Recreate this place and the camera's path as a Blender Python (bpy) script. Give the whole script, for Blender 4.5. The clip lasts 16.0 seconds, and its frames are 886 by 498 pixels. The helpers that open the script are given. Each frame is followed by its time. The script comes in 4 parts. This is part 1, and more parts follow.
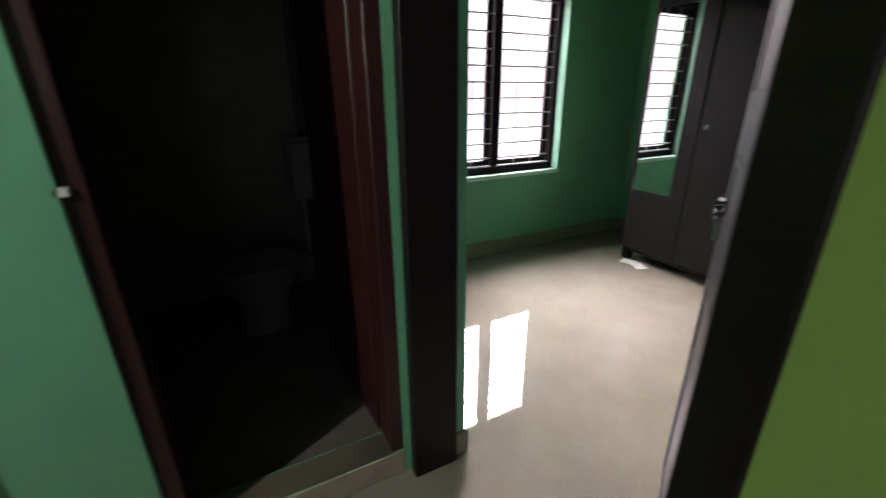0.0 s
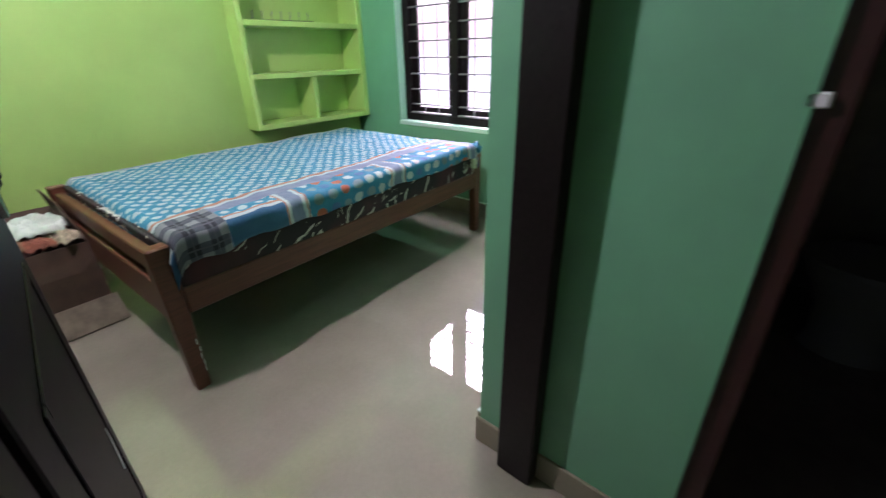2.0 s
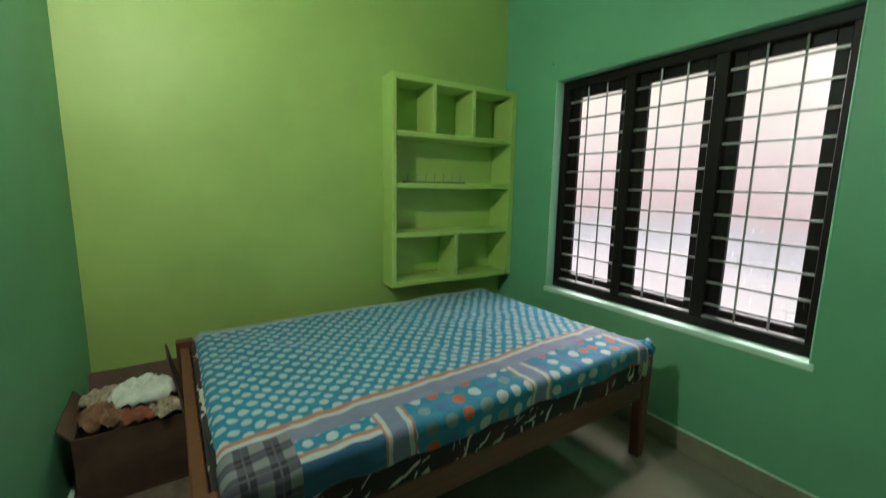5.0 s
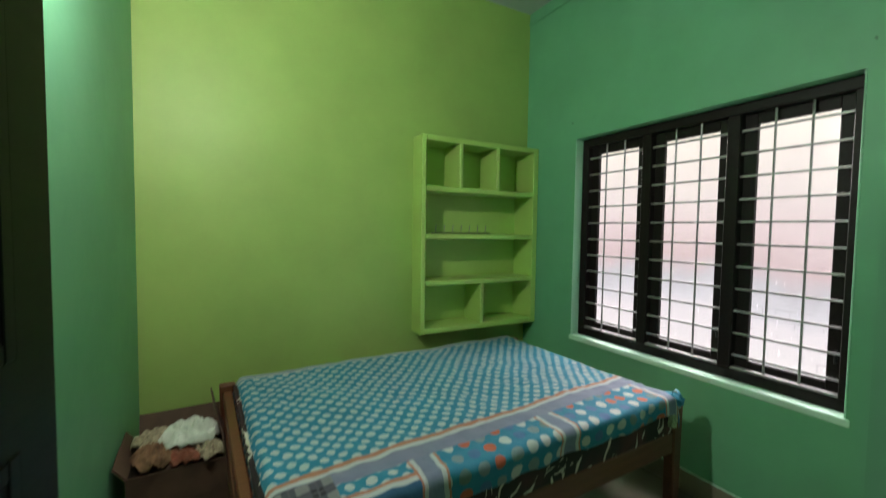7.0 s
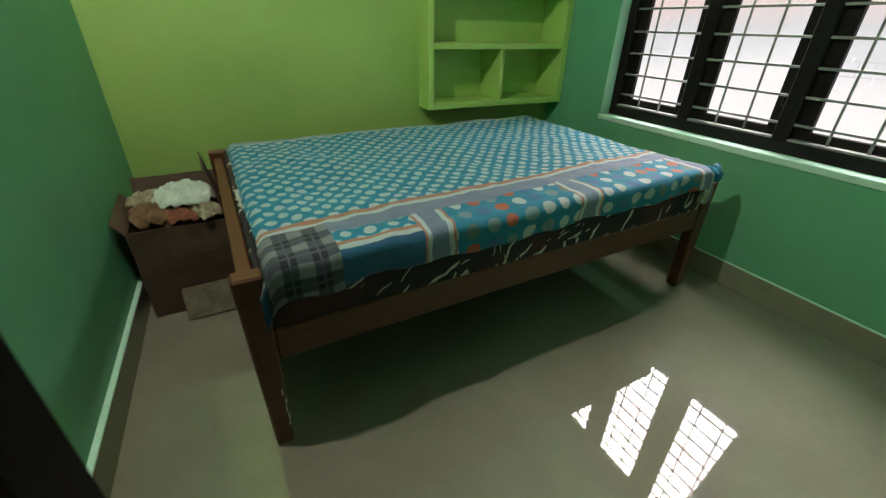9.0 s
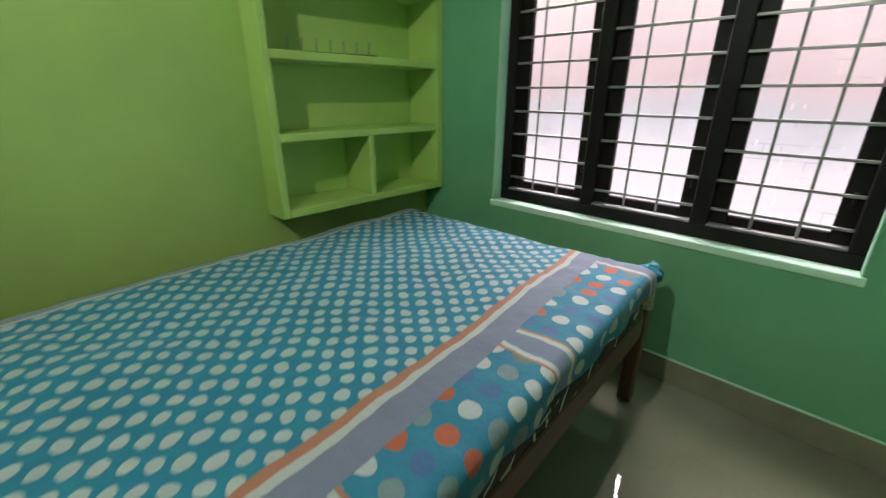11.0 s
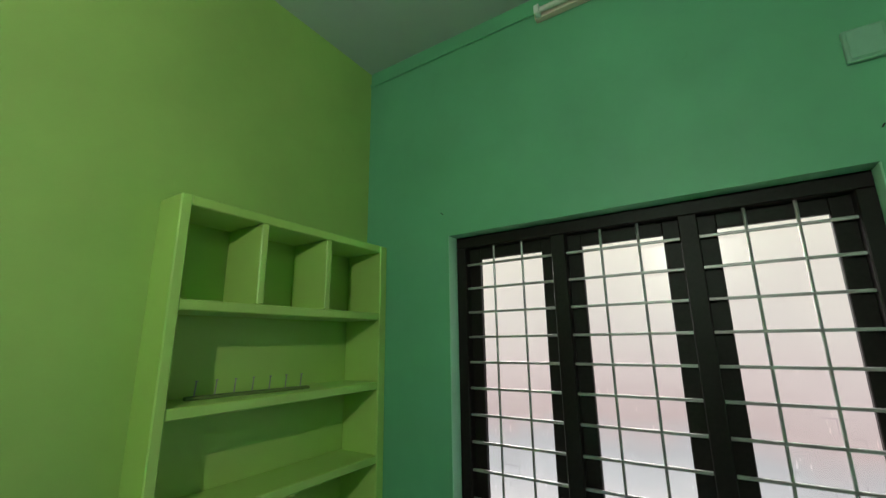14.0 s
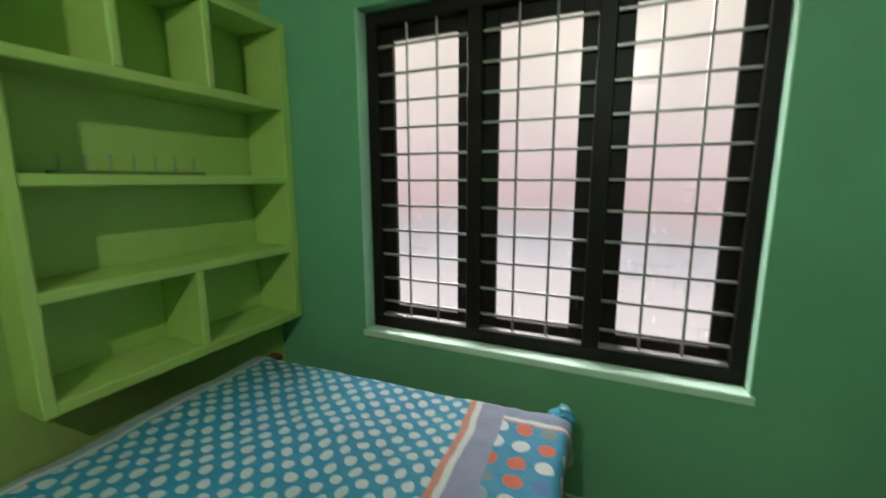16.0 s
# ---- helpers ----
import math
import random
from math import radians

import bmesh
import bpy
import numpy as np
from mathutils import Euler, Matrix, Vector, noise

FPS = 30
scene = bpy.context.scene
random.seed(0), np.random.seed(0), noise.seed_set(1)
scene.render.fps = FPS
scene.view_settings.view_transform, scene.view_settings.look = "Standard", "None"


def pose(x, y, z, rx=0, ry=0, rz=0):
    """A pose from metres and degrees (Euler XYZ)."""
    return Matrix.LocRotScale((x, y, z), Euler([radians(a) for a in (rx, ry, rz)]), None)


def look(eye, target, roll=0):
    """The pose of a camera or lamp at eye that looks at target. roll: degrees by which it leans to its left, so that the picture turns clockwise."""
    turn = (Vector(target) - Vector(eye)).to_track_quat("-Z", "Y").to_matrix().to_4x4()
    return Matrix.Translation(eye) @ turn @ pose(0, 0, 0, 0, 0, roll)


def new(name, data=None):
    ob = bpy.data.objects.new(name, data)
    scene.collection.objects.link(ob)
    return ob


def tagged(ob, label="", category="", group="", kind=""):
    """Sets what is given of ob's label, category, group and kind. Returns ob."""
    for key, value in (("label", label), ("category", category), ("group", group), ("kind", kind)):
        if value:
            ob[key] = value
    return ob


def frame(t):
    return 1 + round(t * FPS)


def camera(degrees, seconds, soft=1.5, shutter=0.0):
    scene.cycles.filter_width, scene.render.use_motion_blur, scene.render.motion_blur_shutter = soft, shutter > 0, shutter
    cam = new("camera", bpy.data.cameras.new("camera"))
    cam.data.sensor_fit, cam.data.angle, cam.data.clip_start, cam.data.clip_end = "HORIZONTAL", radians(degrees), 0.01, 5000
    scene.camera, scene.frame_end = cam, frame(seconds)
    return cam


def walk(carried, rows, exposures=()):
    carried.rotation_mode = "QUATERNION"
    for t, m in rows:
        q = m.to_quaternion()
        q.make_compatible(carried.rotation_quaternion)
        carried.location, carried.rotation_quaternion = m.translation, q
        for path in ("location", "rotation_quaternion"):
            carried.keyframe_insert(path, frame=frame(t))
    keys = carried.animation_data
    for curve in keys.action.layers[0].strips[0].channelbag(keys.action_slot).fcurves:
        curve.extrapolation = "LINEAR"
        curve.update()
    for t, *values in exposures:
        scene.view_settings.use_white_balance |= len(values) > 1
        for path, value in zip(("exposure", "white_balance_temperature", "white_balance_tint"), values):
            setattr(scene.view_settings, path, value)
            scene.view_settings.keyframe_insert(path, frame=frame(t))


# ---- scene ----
cam = camera(94.6, 16.0, soft=1.25, shutter=0.5)
PATH = [
    (0, (0.531, 0.640, 1.259), (2.198, -0.217, 0.561), -0.5),
    (0.5, (0.545, 0.709, 1.239), (2.362, 0.300, 0.511), -1.3),
    (1, (0.575, 0.805, 1.214), (2.410, 1.084, 0.469), -1.3),
    (1.5, (0.621, 0.858, 1.177), (2.260, 1.684, 0.384), -0.5),
    (2, (0.777, 0.957, 1.158), (2.149, 2.129, 0.295), -1.2),
    (2.5, (0.879, 1.090, 1.135), (1.979, 2.485, 0.217), -2.4),
    (3, (0.995, 1.194, 1.131), (1.785, 2.767, 0.181), -1.9),
    (3.5, (1.039, 1.291, 1.143), (1.769, 2.908, 0.222), -1.1),
    (4, (1.111, 1.398, 1.194), (1.997, 2.991, 0.372), 0.2),
    (4.5, (1.120, 1.450, 1.284), (2.123, 3.083, 0.712), 0.4),
    (5, (1.120, 1.430, 1.363), (2.150, 3.118, 1.060), 1.0),
    (5.2, (1.106, 1.423, 1.397), (2.136, 3.125, 1.190), 1.2),
    (6.25, (1.058, 1.380, 1.480), (2.016, 3.115, 1.585), 1.0),
    (7.3, (1.010, 1.335, 1.375), (1.922, 3.091, 1.086), 0.8),
    (7.5, (1.004, 1.325, 1.345), (1.876, 3.070, 0.904), 1.0),
    (8, (1.000, 1.320, 1.170), (1.788, 3.002, 0.428), 2.3),
    (8.2, (1.020, 1.325, 1.115), (1.756, 2.988, 0.283), 1.5),
    (9.25, (1.164, 1.619, 1.160), (1.988, 3.162, 0.190), 0.9),
    (10.3, (1.263, 1.957, 1.208), (2.258, 3.449, 0.323), 0.9),
    (10.5, (1.331, 1.989, 1.210), (2.409, 3.464, 0.397), 1.1),
    (11, (1.445, 2.142, 1.218), (2.792, 3.439, 0.507), 0.2),
    (11.5, (1.552, 2.271, 1.231), (3.039, 3.450, 0.598), 0.1),
    (12, (1.703, 2.400, 1.297), (3.235, 3.587, 0.802), 0.6),
    (12.5, (1.734, 2.448, 1.376), (3.324, 3.644, 1.082), -0.1),
    (13, (1.686, 2.508, 1.450), (3.342, 3.646, 1.348), -0.1),
    (13.5, (1.592, 2.565, 1.476), (3.304, 3.568, 1.717), -1.2),
    (14, (1.616, 2.482, 1.572), (3.258, 3.534, 2.012), -0.8),
    (14.5, (1.639, 2.445, 1.570), (3.269, 3.497, 2.056), -0.5),
    (15, (1.677, 2.435, 1.502), (3.369, 3.469, 1.766), 0.1),
    (15.5, (1.667, 2.445, 1.448), (3.410, 3.421, 1.346), 0.2),
    (16, (1.720, 2.399, 1.362), (3.515, 3.216, 1.029), -0.2),
]
walk(cam, [(t, look(eye, target, roll)) for t, eye, target, roll in PATH],
     exposures=[(0.0, 1.35, 6200, 19), (0.5, 1.42, 6180, 20), (1.0, 1.35, 6150, 21), (1.5, 1.75, 5950, 32), (2.0, 1.32, 5900, 38), (2.5, 1.02, 5860, 45), (3.0, 0.92, 5830, 38),
                (3.5, 0.55, 5930, 28), (4.0, 0.42, 6240, 16), (4.5, 0.38, 6480, 10), (5.0, 0.2, 6520, 9), (7.5, 0.18, 6580, 9), (8.0, 0.32, 6620, 3),
                (10.5, 0.34, 6580, 13), (11.0, 0.32, 6560, 17), (12.0, 0.07, 6740, 13), (12.5, -0.1, 6680, 10), (13.0, -0.14, 6600, 8), (13.5, -0.13, 6590, 5), (14.0, -0.1, 6560, 1),
                (14.5, -0.1, 6560, 0), (15.0, -0.1, 6570, 4), (16.0, -0.05, 6680, 10)])

# ---------------------------------------------------------------- dimensions
CEIL = 3.17          # ceiling height
XW = 3.25            # inner face of the window wall
YB = 4.03            # inner face of the shelf wall
XL = 0.62            # inner face of the bedroom's side wall
Y1A, Y1B = 1.29, 1.495   # passage face and bedroom face of the first door wall
Y2A, Y2B = 0.235, 0.03   # the same for the second bedroom
XP = 1.575           # passage end wall, with the bathroom door
XB = 1.69            # bathroom side of that wall
Y2END = -2.752       # far wall of the second bedroom
WIN_Z0, WIN_Z1 = 0.665, 2.07
WIN1 = (2.0, 3.496)
WIN2 = (-1.876, -0.662)

# ---------------------------------------------------------------- light
world = bpy.data.worlds.new("world")
scene.world = world
world.use_nodes = True
sky = world.node_tree.nodes.new("ShaderNodeTexSky")
sky.sky_type = 'NISHITA'
sky.sun_disc = False
sky.sun_elevation, sky.sun_rotation = radians(50), radians(140)
world.node_tree.links.new(sky.outputs[0], world.node_tree.nodes["Background"].inputs[0])
world.node_tree.nodes["Background"].inputs[1].default_value = 0.08


def area_lamp(name, m, sx, sy, power, colour, spread=180):
    lamp = bpy.data.lights.new(name, 'AREA')
    lamp.shape, lamp.size, lamp.size_y = 'RECTANGLE', sx, sy
    lamp.energy, lamp.color, lamp.spread = power, colour, radians(spread)
    ob = new(name, lamp)
    ob.matrix_world = m
    return ob


def aim(eye, way):
    return look(eye, Vector(eye) + Vector(way))


# skylight falling in steeply through the two bedroom windows
area_lamp("window_skylight", aim((4.85, 5.3, 4.05), (-0.926, 0, -0.377)), 5.2, 2.9, 1400, (1.0, 0.96, 0.98))
area_lamp("window_skylight", aim((4.95, -2.7, 3.8), (-0.926, 0, -0.377)), 5.6, 3.4, 1250, (1.0, 0.96, 0.97), 105)
# added fill lamp for the passage, set in the unseen living room behind the camera
area_lamp("living_room_fill", aim((-2.3, 2.3, 1.6), (2.8, -2.0, -0.2)), 1.4, 1.4, 9.5, (1.0, 0.97, 0.93))
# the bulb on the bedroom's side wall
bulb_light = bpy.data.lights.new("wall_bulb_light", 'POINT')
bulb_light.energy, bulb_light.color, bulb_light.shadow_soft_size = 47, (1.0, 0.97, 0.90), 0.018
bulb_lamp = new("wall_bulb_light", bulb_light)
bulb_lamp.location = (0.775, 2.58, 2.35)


# ---------------------------------------------------------------- materials
def mat(name):
    m = bpy.data.materials.new(name)
    m.use_nodes = True
    nt = m.node_tree
    return m, nt, nt.nodes["Principled BSDF"]


def N(nt, kind, **kw):
    n = nt.nodes.new(kind)
    for k, v in kw.items():
        n.inputs[k].default_value = v
    return n


def ramp(nt, fac, stops):
    r = nt.nodes.new("ShaderNodeValToRGB")
    e = r.color_ramp.elements
    while len(e) < len(stops):
        e.new(0.5)
    for el, (p, c) in zip(e, stops):
        el.position, el.color = p, (*c, 1) if len(c) == 3 else c
    nt.links.new(fac, r.inputs[0])
    return r.outputs[0]


def coords(nt, scale=(1, 1, 1)):
    tc = nt.nodes.new("ShaderNodeTexCoord")
    mp = nt.nodes.new("ShaderNodeMapping")
    mp.inputs["Scale"].default_value = scale
    nt.links.new(tc.outputs["Object"], mp.inputs[0])
    return mp.outputs[0]


def noise_tex(nt, vec, scale, detail=4, rough=0.55):
    n = N(nt, "ShaderNodeTexNoise", Scale=scale, Detail=detail, Roughness=rough)
    nt.links.new(vec, n.inputs["Vector"])
    return n.outputs["Fac"]


def bump(nt, bsdf, height, strength, distance=0.002):
    b = N(nt, "ShaderNodeBump", Strength=strength, Distance=distance)
    nt.links.new(height, b.inputs["Height"])
    nt.links.new(b.outputs[0], bsdf.inputs["Normal"])


def mixcol(nt, fac, a, b, mode='MIX'):
    m = nt.nodes.new("ShaderNodeMix")
    m.data_type, m.blend_type = 'RGBA', mode
    for s, v in ((m.inputs[0], fac), (m.inputs[6], a), (m.inputs[7], b)):
        if hasattr(v, "links"):
            nt.links.new(v, s)
        else:
            s.default_value = v if isinstance(v, (int, float)) else (*v, 1)
    return m.outputs[2]


def paint(name, base, rough=0.55, vary=0.10, relief=0.25):
    """Emulsion paint on plaster: roller grain, faint patches and scuffs."""
    m, nt, b = mat(name)
    v = coords(nt)
    dark = tuple(c * (1 - vary) for c in base)
    light = tuple(min(1, c * (1 + vary)) for c in base)
    big = noise_tex(nt, v, 1.7, 5, 0.6)
    col = ramp(nt, big, [(0.3, dark), (0.7, light)])
    scuff = noise_tex(nt, v, 9, 8, 0.75)
    sc = ramp(nt, scuff, [(0.66, (1, 1, 1)), (0.8, (0.86, 0.85, 0.8))])
    col = mixcol(nt, 1.0, col, sc, 'MULTIPLY')
    nt.links.new(col, b.inputs["Base Color"])
    r = nt.nodes.new("ShaderNodeMapRange")
    r.inputs["To Min"].default_value, r.inputs["To Max"].default_value = rough - 0.08, rough + 0.1
    nt.links.new(scuff, r.inputs[0])
    nt.links.new(r.outputs[0], b.inputs["Roughness"])
    bump(nt, b, noise_tex(nt, v, 160, 6, 0.7), relief, 0.0015)
    return m


def plain(name, base, rough=0.5, metal=0.0, vary=0.12, scale=30, relief=0.1, coat=0.0):
    m, nt, b = mat(name)
    v = coords(nt)
    n = noise_tex(nt, v, scale, 5, 0.6)
    nt.links.new(ramp(nt, n, [(0.3, tuple(c * (1 - vary) for c in base)), (0.7, tuple(min(1, c * (1 + vary)) for c in base))]), b.inputs["Base Color"])
    b.inputs["Roughness"].default_value, b.inputs["Metallic"].default_value = rough, metal
    b.inputs["Coat Weight"].default_value = coat
    b.inputs["Coat Roughness"].default_value = 0.15
    if relief:
        bump(nt, b, noise_tex(nt, v, scale * 6, 4), relief, 0.001)
    return m


def wood(name, base, rough=0.45, stretch=(1, 14, 14), contrast=0.35):
    m, nt, b = mat(name)
    v = coords(nt, stretch)
    g = noise_tex(nt, v, 5, 8, 0.65)
    col = ramp(nt, g, [(0.25, tuple(c * (1 - contrast) for c in base)), (0.5, base), (0.8, tuple(min(1, c * (1 + contrast)) for c in base))])
    wear = noise_tex(nt, coords(nt), 11, 9, 0.7)
    col = mixcol(nt, ramp(nt, wear, [(0.63, (0, 0, 0)), (0.75, (0.5, 0.5, 0.5))]), col, tuple(min(1, c * 1.7 + 0.02) for c in base))
    nt.links.new(col, b.inputs["Base Color"])
    b.inputs["Roughness"].default_value = rough
    bump(nt, b, g, 0.2, 0.002)
    return m


GREEN = paint("sea_green_paint", (0.15, 0.40, 0.235), 0.5)
LIME = paint("lime_green_paint", (0.345, 0.485, 0.13), 0.5)
LIME_SHELF = paint("shelf_lime_paint", (0.43, 0.60, 0.155), 0.45, 0.06)
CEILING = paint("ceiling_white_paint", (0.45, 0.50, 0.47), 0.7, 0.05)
# greens lightened to carry daylight on sills, recess sides and skirting edges
LIT_EDGE = paint("green_paint_daylit_pale", (0.58, 0.80, 0.66), 0.4, 0.06)
LIT_REVEAL = paint("green_paint_daylit_mint", (0.36, 0.64, 0.47), 0.4, 0.06)
DARKWOOD = wood("near_black_stained_wood", (0.012, 0.0085, 0.008), 0.48)
DARKWOOD.node_tree.nodes["Principled BSDF"].inputs["Specular IOR Level"].default_value = 0.18
REDWOOD = wood("dark_red_brown_door", (0.034, 0.008, 0.007), 0.45)
BEDWOOD = wood("brown_varnished_wood", (0.122, 0.043, 0.022), 0.45)
BEDWOOD.node_tree.nodes["Principled BSDF"].inputs["Specular IOR Level"].default_value = 0.35
STEEL = plain("grey_steel_bar", (0.36, 0.34, 0.34), 0.45, 0.6, 0.15)
CHROME = plain("brushed_steel_handle", (0.6, 0.6, 0.6), 0.25, 1.0, 0.1)
BLACKMETAL = plain("black_iron_bolt", (0.02, 0.02, 0.02), 0.4, 0.5)
WHITEPLASTIC = plain("white_plastic", (0.75, 0.76, 0.74), 0.35, 0, 0.04)
CREAMPLASTIC = plain("cream_enamel_batten", (0.72, 0.57, 0.48), 0.4, 0, 0.06)
# ceramic darkened to brown-grey to carry the bathroom's low light
CERAMIC = plain("glazed_ceramic_shade_dark", (0.16, 0.155, 0.14), 0.2, 0, 0.03, relief=0)
SKIRT = plain("brown_beige_skirting_tile", (0.24, 0.215, 0.15), 0.3, 0, 0.1, 12)
THRESH = plain("tan_stone_threshold", (0.36, 0.29, 0.21), 0.3, 0, 0.14, 9)
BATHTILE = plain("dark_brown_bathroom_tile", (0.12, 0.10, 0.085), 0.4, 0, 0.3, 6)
WARDROBE = plain("dark_brown_steel_enamel", (0.010, 0.009, 0.0075), 0.5, 0, 0.12, 6, 0.05)
WARDROBE.node_tree.nodes["Principled BSDF"].inputs["Specular IOR Level"].default_value = 0.12
CARD = plain("brown_cardboard", (0.080, 0.044, 0.027), 0.8, 0, 0.25, 8, 0.3)
PAPER = plain("white_paper_rag", (0.62, 0.65, 0.57), 0.8, 0, 0.25, 24, 0.4)
RAG = plain("rust_coloured_rag", (0.20, 0.105, 0.055), 0.9, 0, 0.55, 28, 0.4)


def floor_material():
    """Polished beige vitrified tile with a cloudy figure."""
    m, nt, b = mat("polished_beige_floor_tile")
    v = coords(nt)
    a = noise_tex(nt, v, 3.0, 8, 0.6)
    c = noise_tex(nt, v, 60, 4, 0.6)
    col = ramp(nt, a, [(0.25, (0.225, 0.196, 0.146)), (0.55, (0.262, 0.231, 0.176)), (0.8, (0.30, 0.267, 0.208))])
    col = mixcol(nt, 0.5, col, ramp(nt, c, [(0.3, (0.86, 0.86, 0.86)), (0.7, (1, 1, 1))]), 'MULTIPLY')
    nt.links.new(col, b.inputs["Base Color"])
    smear = noise_tex(nt, v, 5, 6, 0.7)
    nt.links.new(ramp(nt, smear, [(0.3, (0.02, 0.02, 0.02)), (0.8, (0.05, 0.05, 0.05))]), b.inputs["Roughness"])
    b.inputs["IOR"].default_value = 1.65
    b.inputs["Coat Weight"].default_value = 0.6
    b.inputs["Coat Roughness"].default_value = 0.02
    bump(nt, b, noise_tex(nt, v, 7, 3), 0.05, 0.002)
    return m


FLOOR = floor_material()


def frosted_glass():
    """Scratched obscure glass, tinted with outside light bands and faint joints of blocks behind."""
    m, nt, b = mat("obscure_window_glass")
    out = nt.nodes["Material Output"]
    tc = nt.nodes.new("ShaderNodeTexCoord")
    sep = nt.nodes.new("ShaderNodeSeparateXYZ")
    nt.links.new(tc.outputs["Object"], sep.inputs[0])
    wob = noise_tex(nt, tc.outputs["Object"], 2.2, 3)
    off = nt.nodes.new("ShaderNodeMath")
    off.operation = 'MULTIPLY_ADD'
    nt.links.new(wob, off.inputs[0])
    off.inputs[1].default_value = 0.35
    nt.links.new(sep.outputs[2], off.inputs[2])
    band = ramp(nt, N_map(nt, off.outputs[0], 0.15, 1.6), [(0.0, (0.96, 0.93, 0.93)), (0.23, (0.93, 0.90, 0.92)), (0.30, (0.85, 0.84, 0.87)), (0.35, (0.80, 0.785, 0.815)),
                (0.42, (0.84, 0.75, 0.76)), (0.54, (0.89, 0.81, 0.82)), (0.68, (0.93, 0.88, 0.87)), (0.88, (0.98, 0.94, 0.90))])
    mp = N(nt, "ShaderNodeMapping", Scale=(1, 55, 9))
    nt.links.new(tc.outputs["Object"], mp.inputs[0])
    fl = noise_tex(nt, mp.outputs[0], 1.6, 2)
    low = ramp(nt, N_map(nt, sep.outputs[2], 0.1, 1.3), [(0.0, (1, 1, 1)), (0.5, (0.6, 0.6, 0.6)), (0.75, (0.0, 0.0, 0.0))])
    dark = mixcol(nt, low, (1, 1, 1), ramp(nt, fl, [(0.25, (0.86, 0.85, 0.86)), (0.29, (1, 1, 1)), (0.68, (1, 1, 1)), (0.72, (1.14, 1.14, 1.14))]))
    br = nt.nodes.new("ShaderNodeTexBrick")
    for k, v in (("Color1", (1, 1, 1, 1)), ("Color2", (1, 1, 1, 1)), ("Mortar", (0.88, 0.86, 0.88, 1)), ("Scale", 1.0), ("Mortar Size", 0.0022), ("Brick Width", 0.11), ("Row Height", 0.055), ("Mortar Smooth", 0.3)):
        br.inputs[k].default_value = v
    sw = nt.nodes.new("ShaderNodeCombineXYZ")
    nt.links.new(sep.outputs[1], sw.inputs[0])
    nt.links.new(sep.outputs[2], sw.inputs[1])
    nt.links.new(sw.outputs[0], br.inputs["Vector"])
    patch = ramp(nt, noise_tex(nt, tc.outputs["Object"], 4.5, 3), [(0.57, (0, 0, 0)), (0.68, (0.9, 0.9, 0.9))])
    bricks = mixcol(nt, mixcol(nt, 1.0, patch, low, 'MULTIPLY'), (1, 1, 1), br.outputs["Color"])
    col = mixcol(nt, 1.0, mixcol(nt, 1.0, band, dark, 'MULTIPLY'), bricks, 'MULTIPLY')
    tr = N(nt, "ShaderNodeBsdfTransparent")
    nt.links.new(col, tr.inputs[0])
    gl = N(nt, "ShaderNodeBsdfGlossy", Roughness=0.25)
    mx = N(nt, "ShaderNodeMixShader", Fac=0.04)
    nt.links.new(tr.outputs[0], mx.inputs[1])
    nt.links.new(gl.outputs[0], mx.inputs[2])
    nt.links.new(mx.outputs[0], out.inputs[0])
    return m


def N_map(nt, src, lo, hi):
    r = nt.nodes.new("ShaderNodeMapRange")
    r.inputs["From Min"].default_value, r.inputs["From Max"].default_value = lo, hi
    nt.links.new(src, r.inputs[0])
    return r.outputs[0]


GLASS = frosted_glass()


def mirror_material():
    m, nt, b = mat("mirror_glass")
    b.inputs["Base Color"].default_value = (0.86, 0.89, 0.87, 1)
    b.inputs["Metallic"].default_value, b.inputs["Roughness"].default_value = 1.0, 0.02
    return m


MIRROR = mirror_material()


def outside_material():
    """Backdrop for the pale house wall close outside; emission stands in for daylight on it."""
    m, nt, b = mat("glowing_outside_backdrop")
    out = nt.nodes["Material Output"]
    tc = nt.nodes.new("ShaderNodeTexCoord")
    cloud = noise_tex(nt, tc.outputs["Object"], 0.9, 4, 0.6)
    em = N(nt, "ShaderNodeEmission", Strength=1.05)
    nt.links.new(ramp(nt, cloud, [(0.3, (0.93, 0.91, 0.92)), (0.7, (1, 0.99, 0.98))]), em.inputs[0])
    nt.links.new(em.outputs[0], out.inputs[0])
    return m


OUTSIDE = outside_material()


# ---------------------------------------------------------------- mesh helpers
def part(name, bm, material, parent=None, label=""):
    """Links a bmesh as one mesh object under a thing or a part."""
    me = bpy.data.meshes.new(name)
    bm.to_mesh(me)
    bm.free()
    for mm in (material if isinstance(material, (list, tuple)) else [material]):
        me.materials.append(mm)
    ob = new(name, me)
    if parent:
        ob.parent = parent
    if label:
        tagged(ob, label)
    return ob


def box_bm(lo, hi, bevel=0.0, bm=None, segs=1):
    bm = bm or bmesh.new()
    lo, hi = Vector(lo), Vector(hi)
    r = bmesh.ops.create_cube(bm, size=1, matrix=Matrix.LocRotScale((lo + hi) / 2, None, hi - lo))
    if bevel:
        es = list({e for v in r["verts"] for e in v.link_edges})
        bmesh.ops.bevel(bm, geom=es, offset=bevel, segments=segs, affect='EDGES', profile=0.5)
    return bm


def cyl_bm(p, q, r, n=12, bm=None, r2=None):
    bm = bm or bmesh.new()
    p, q = Vector(p), Vector(q)
    m = Matrix.Translation((p + q) / 2) @ (q - p).to_track_quat("Z", "Y").to_matrix().to_4x4()
    bmesh.ops.create_cone(bm, cap_ends=True, segments=n, radius1=r, radius2=r if r2 is None else r2, depth=(q - p).length, matrix=m)
    return bm


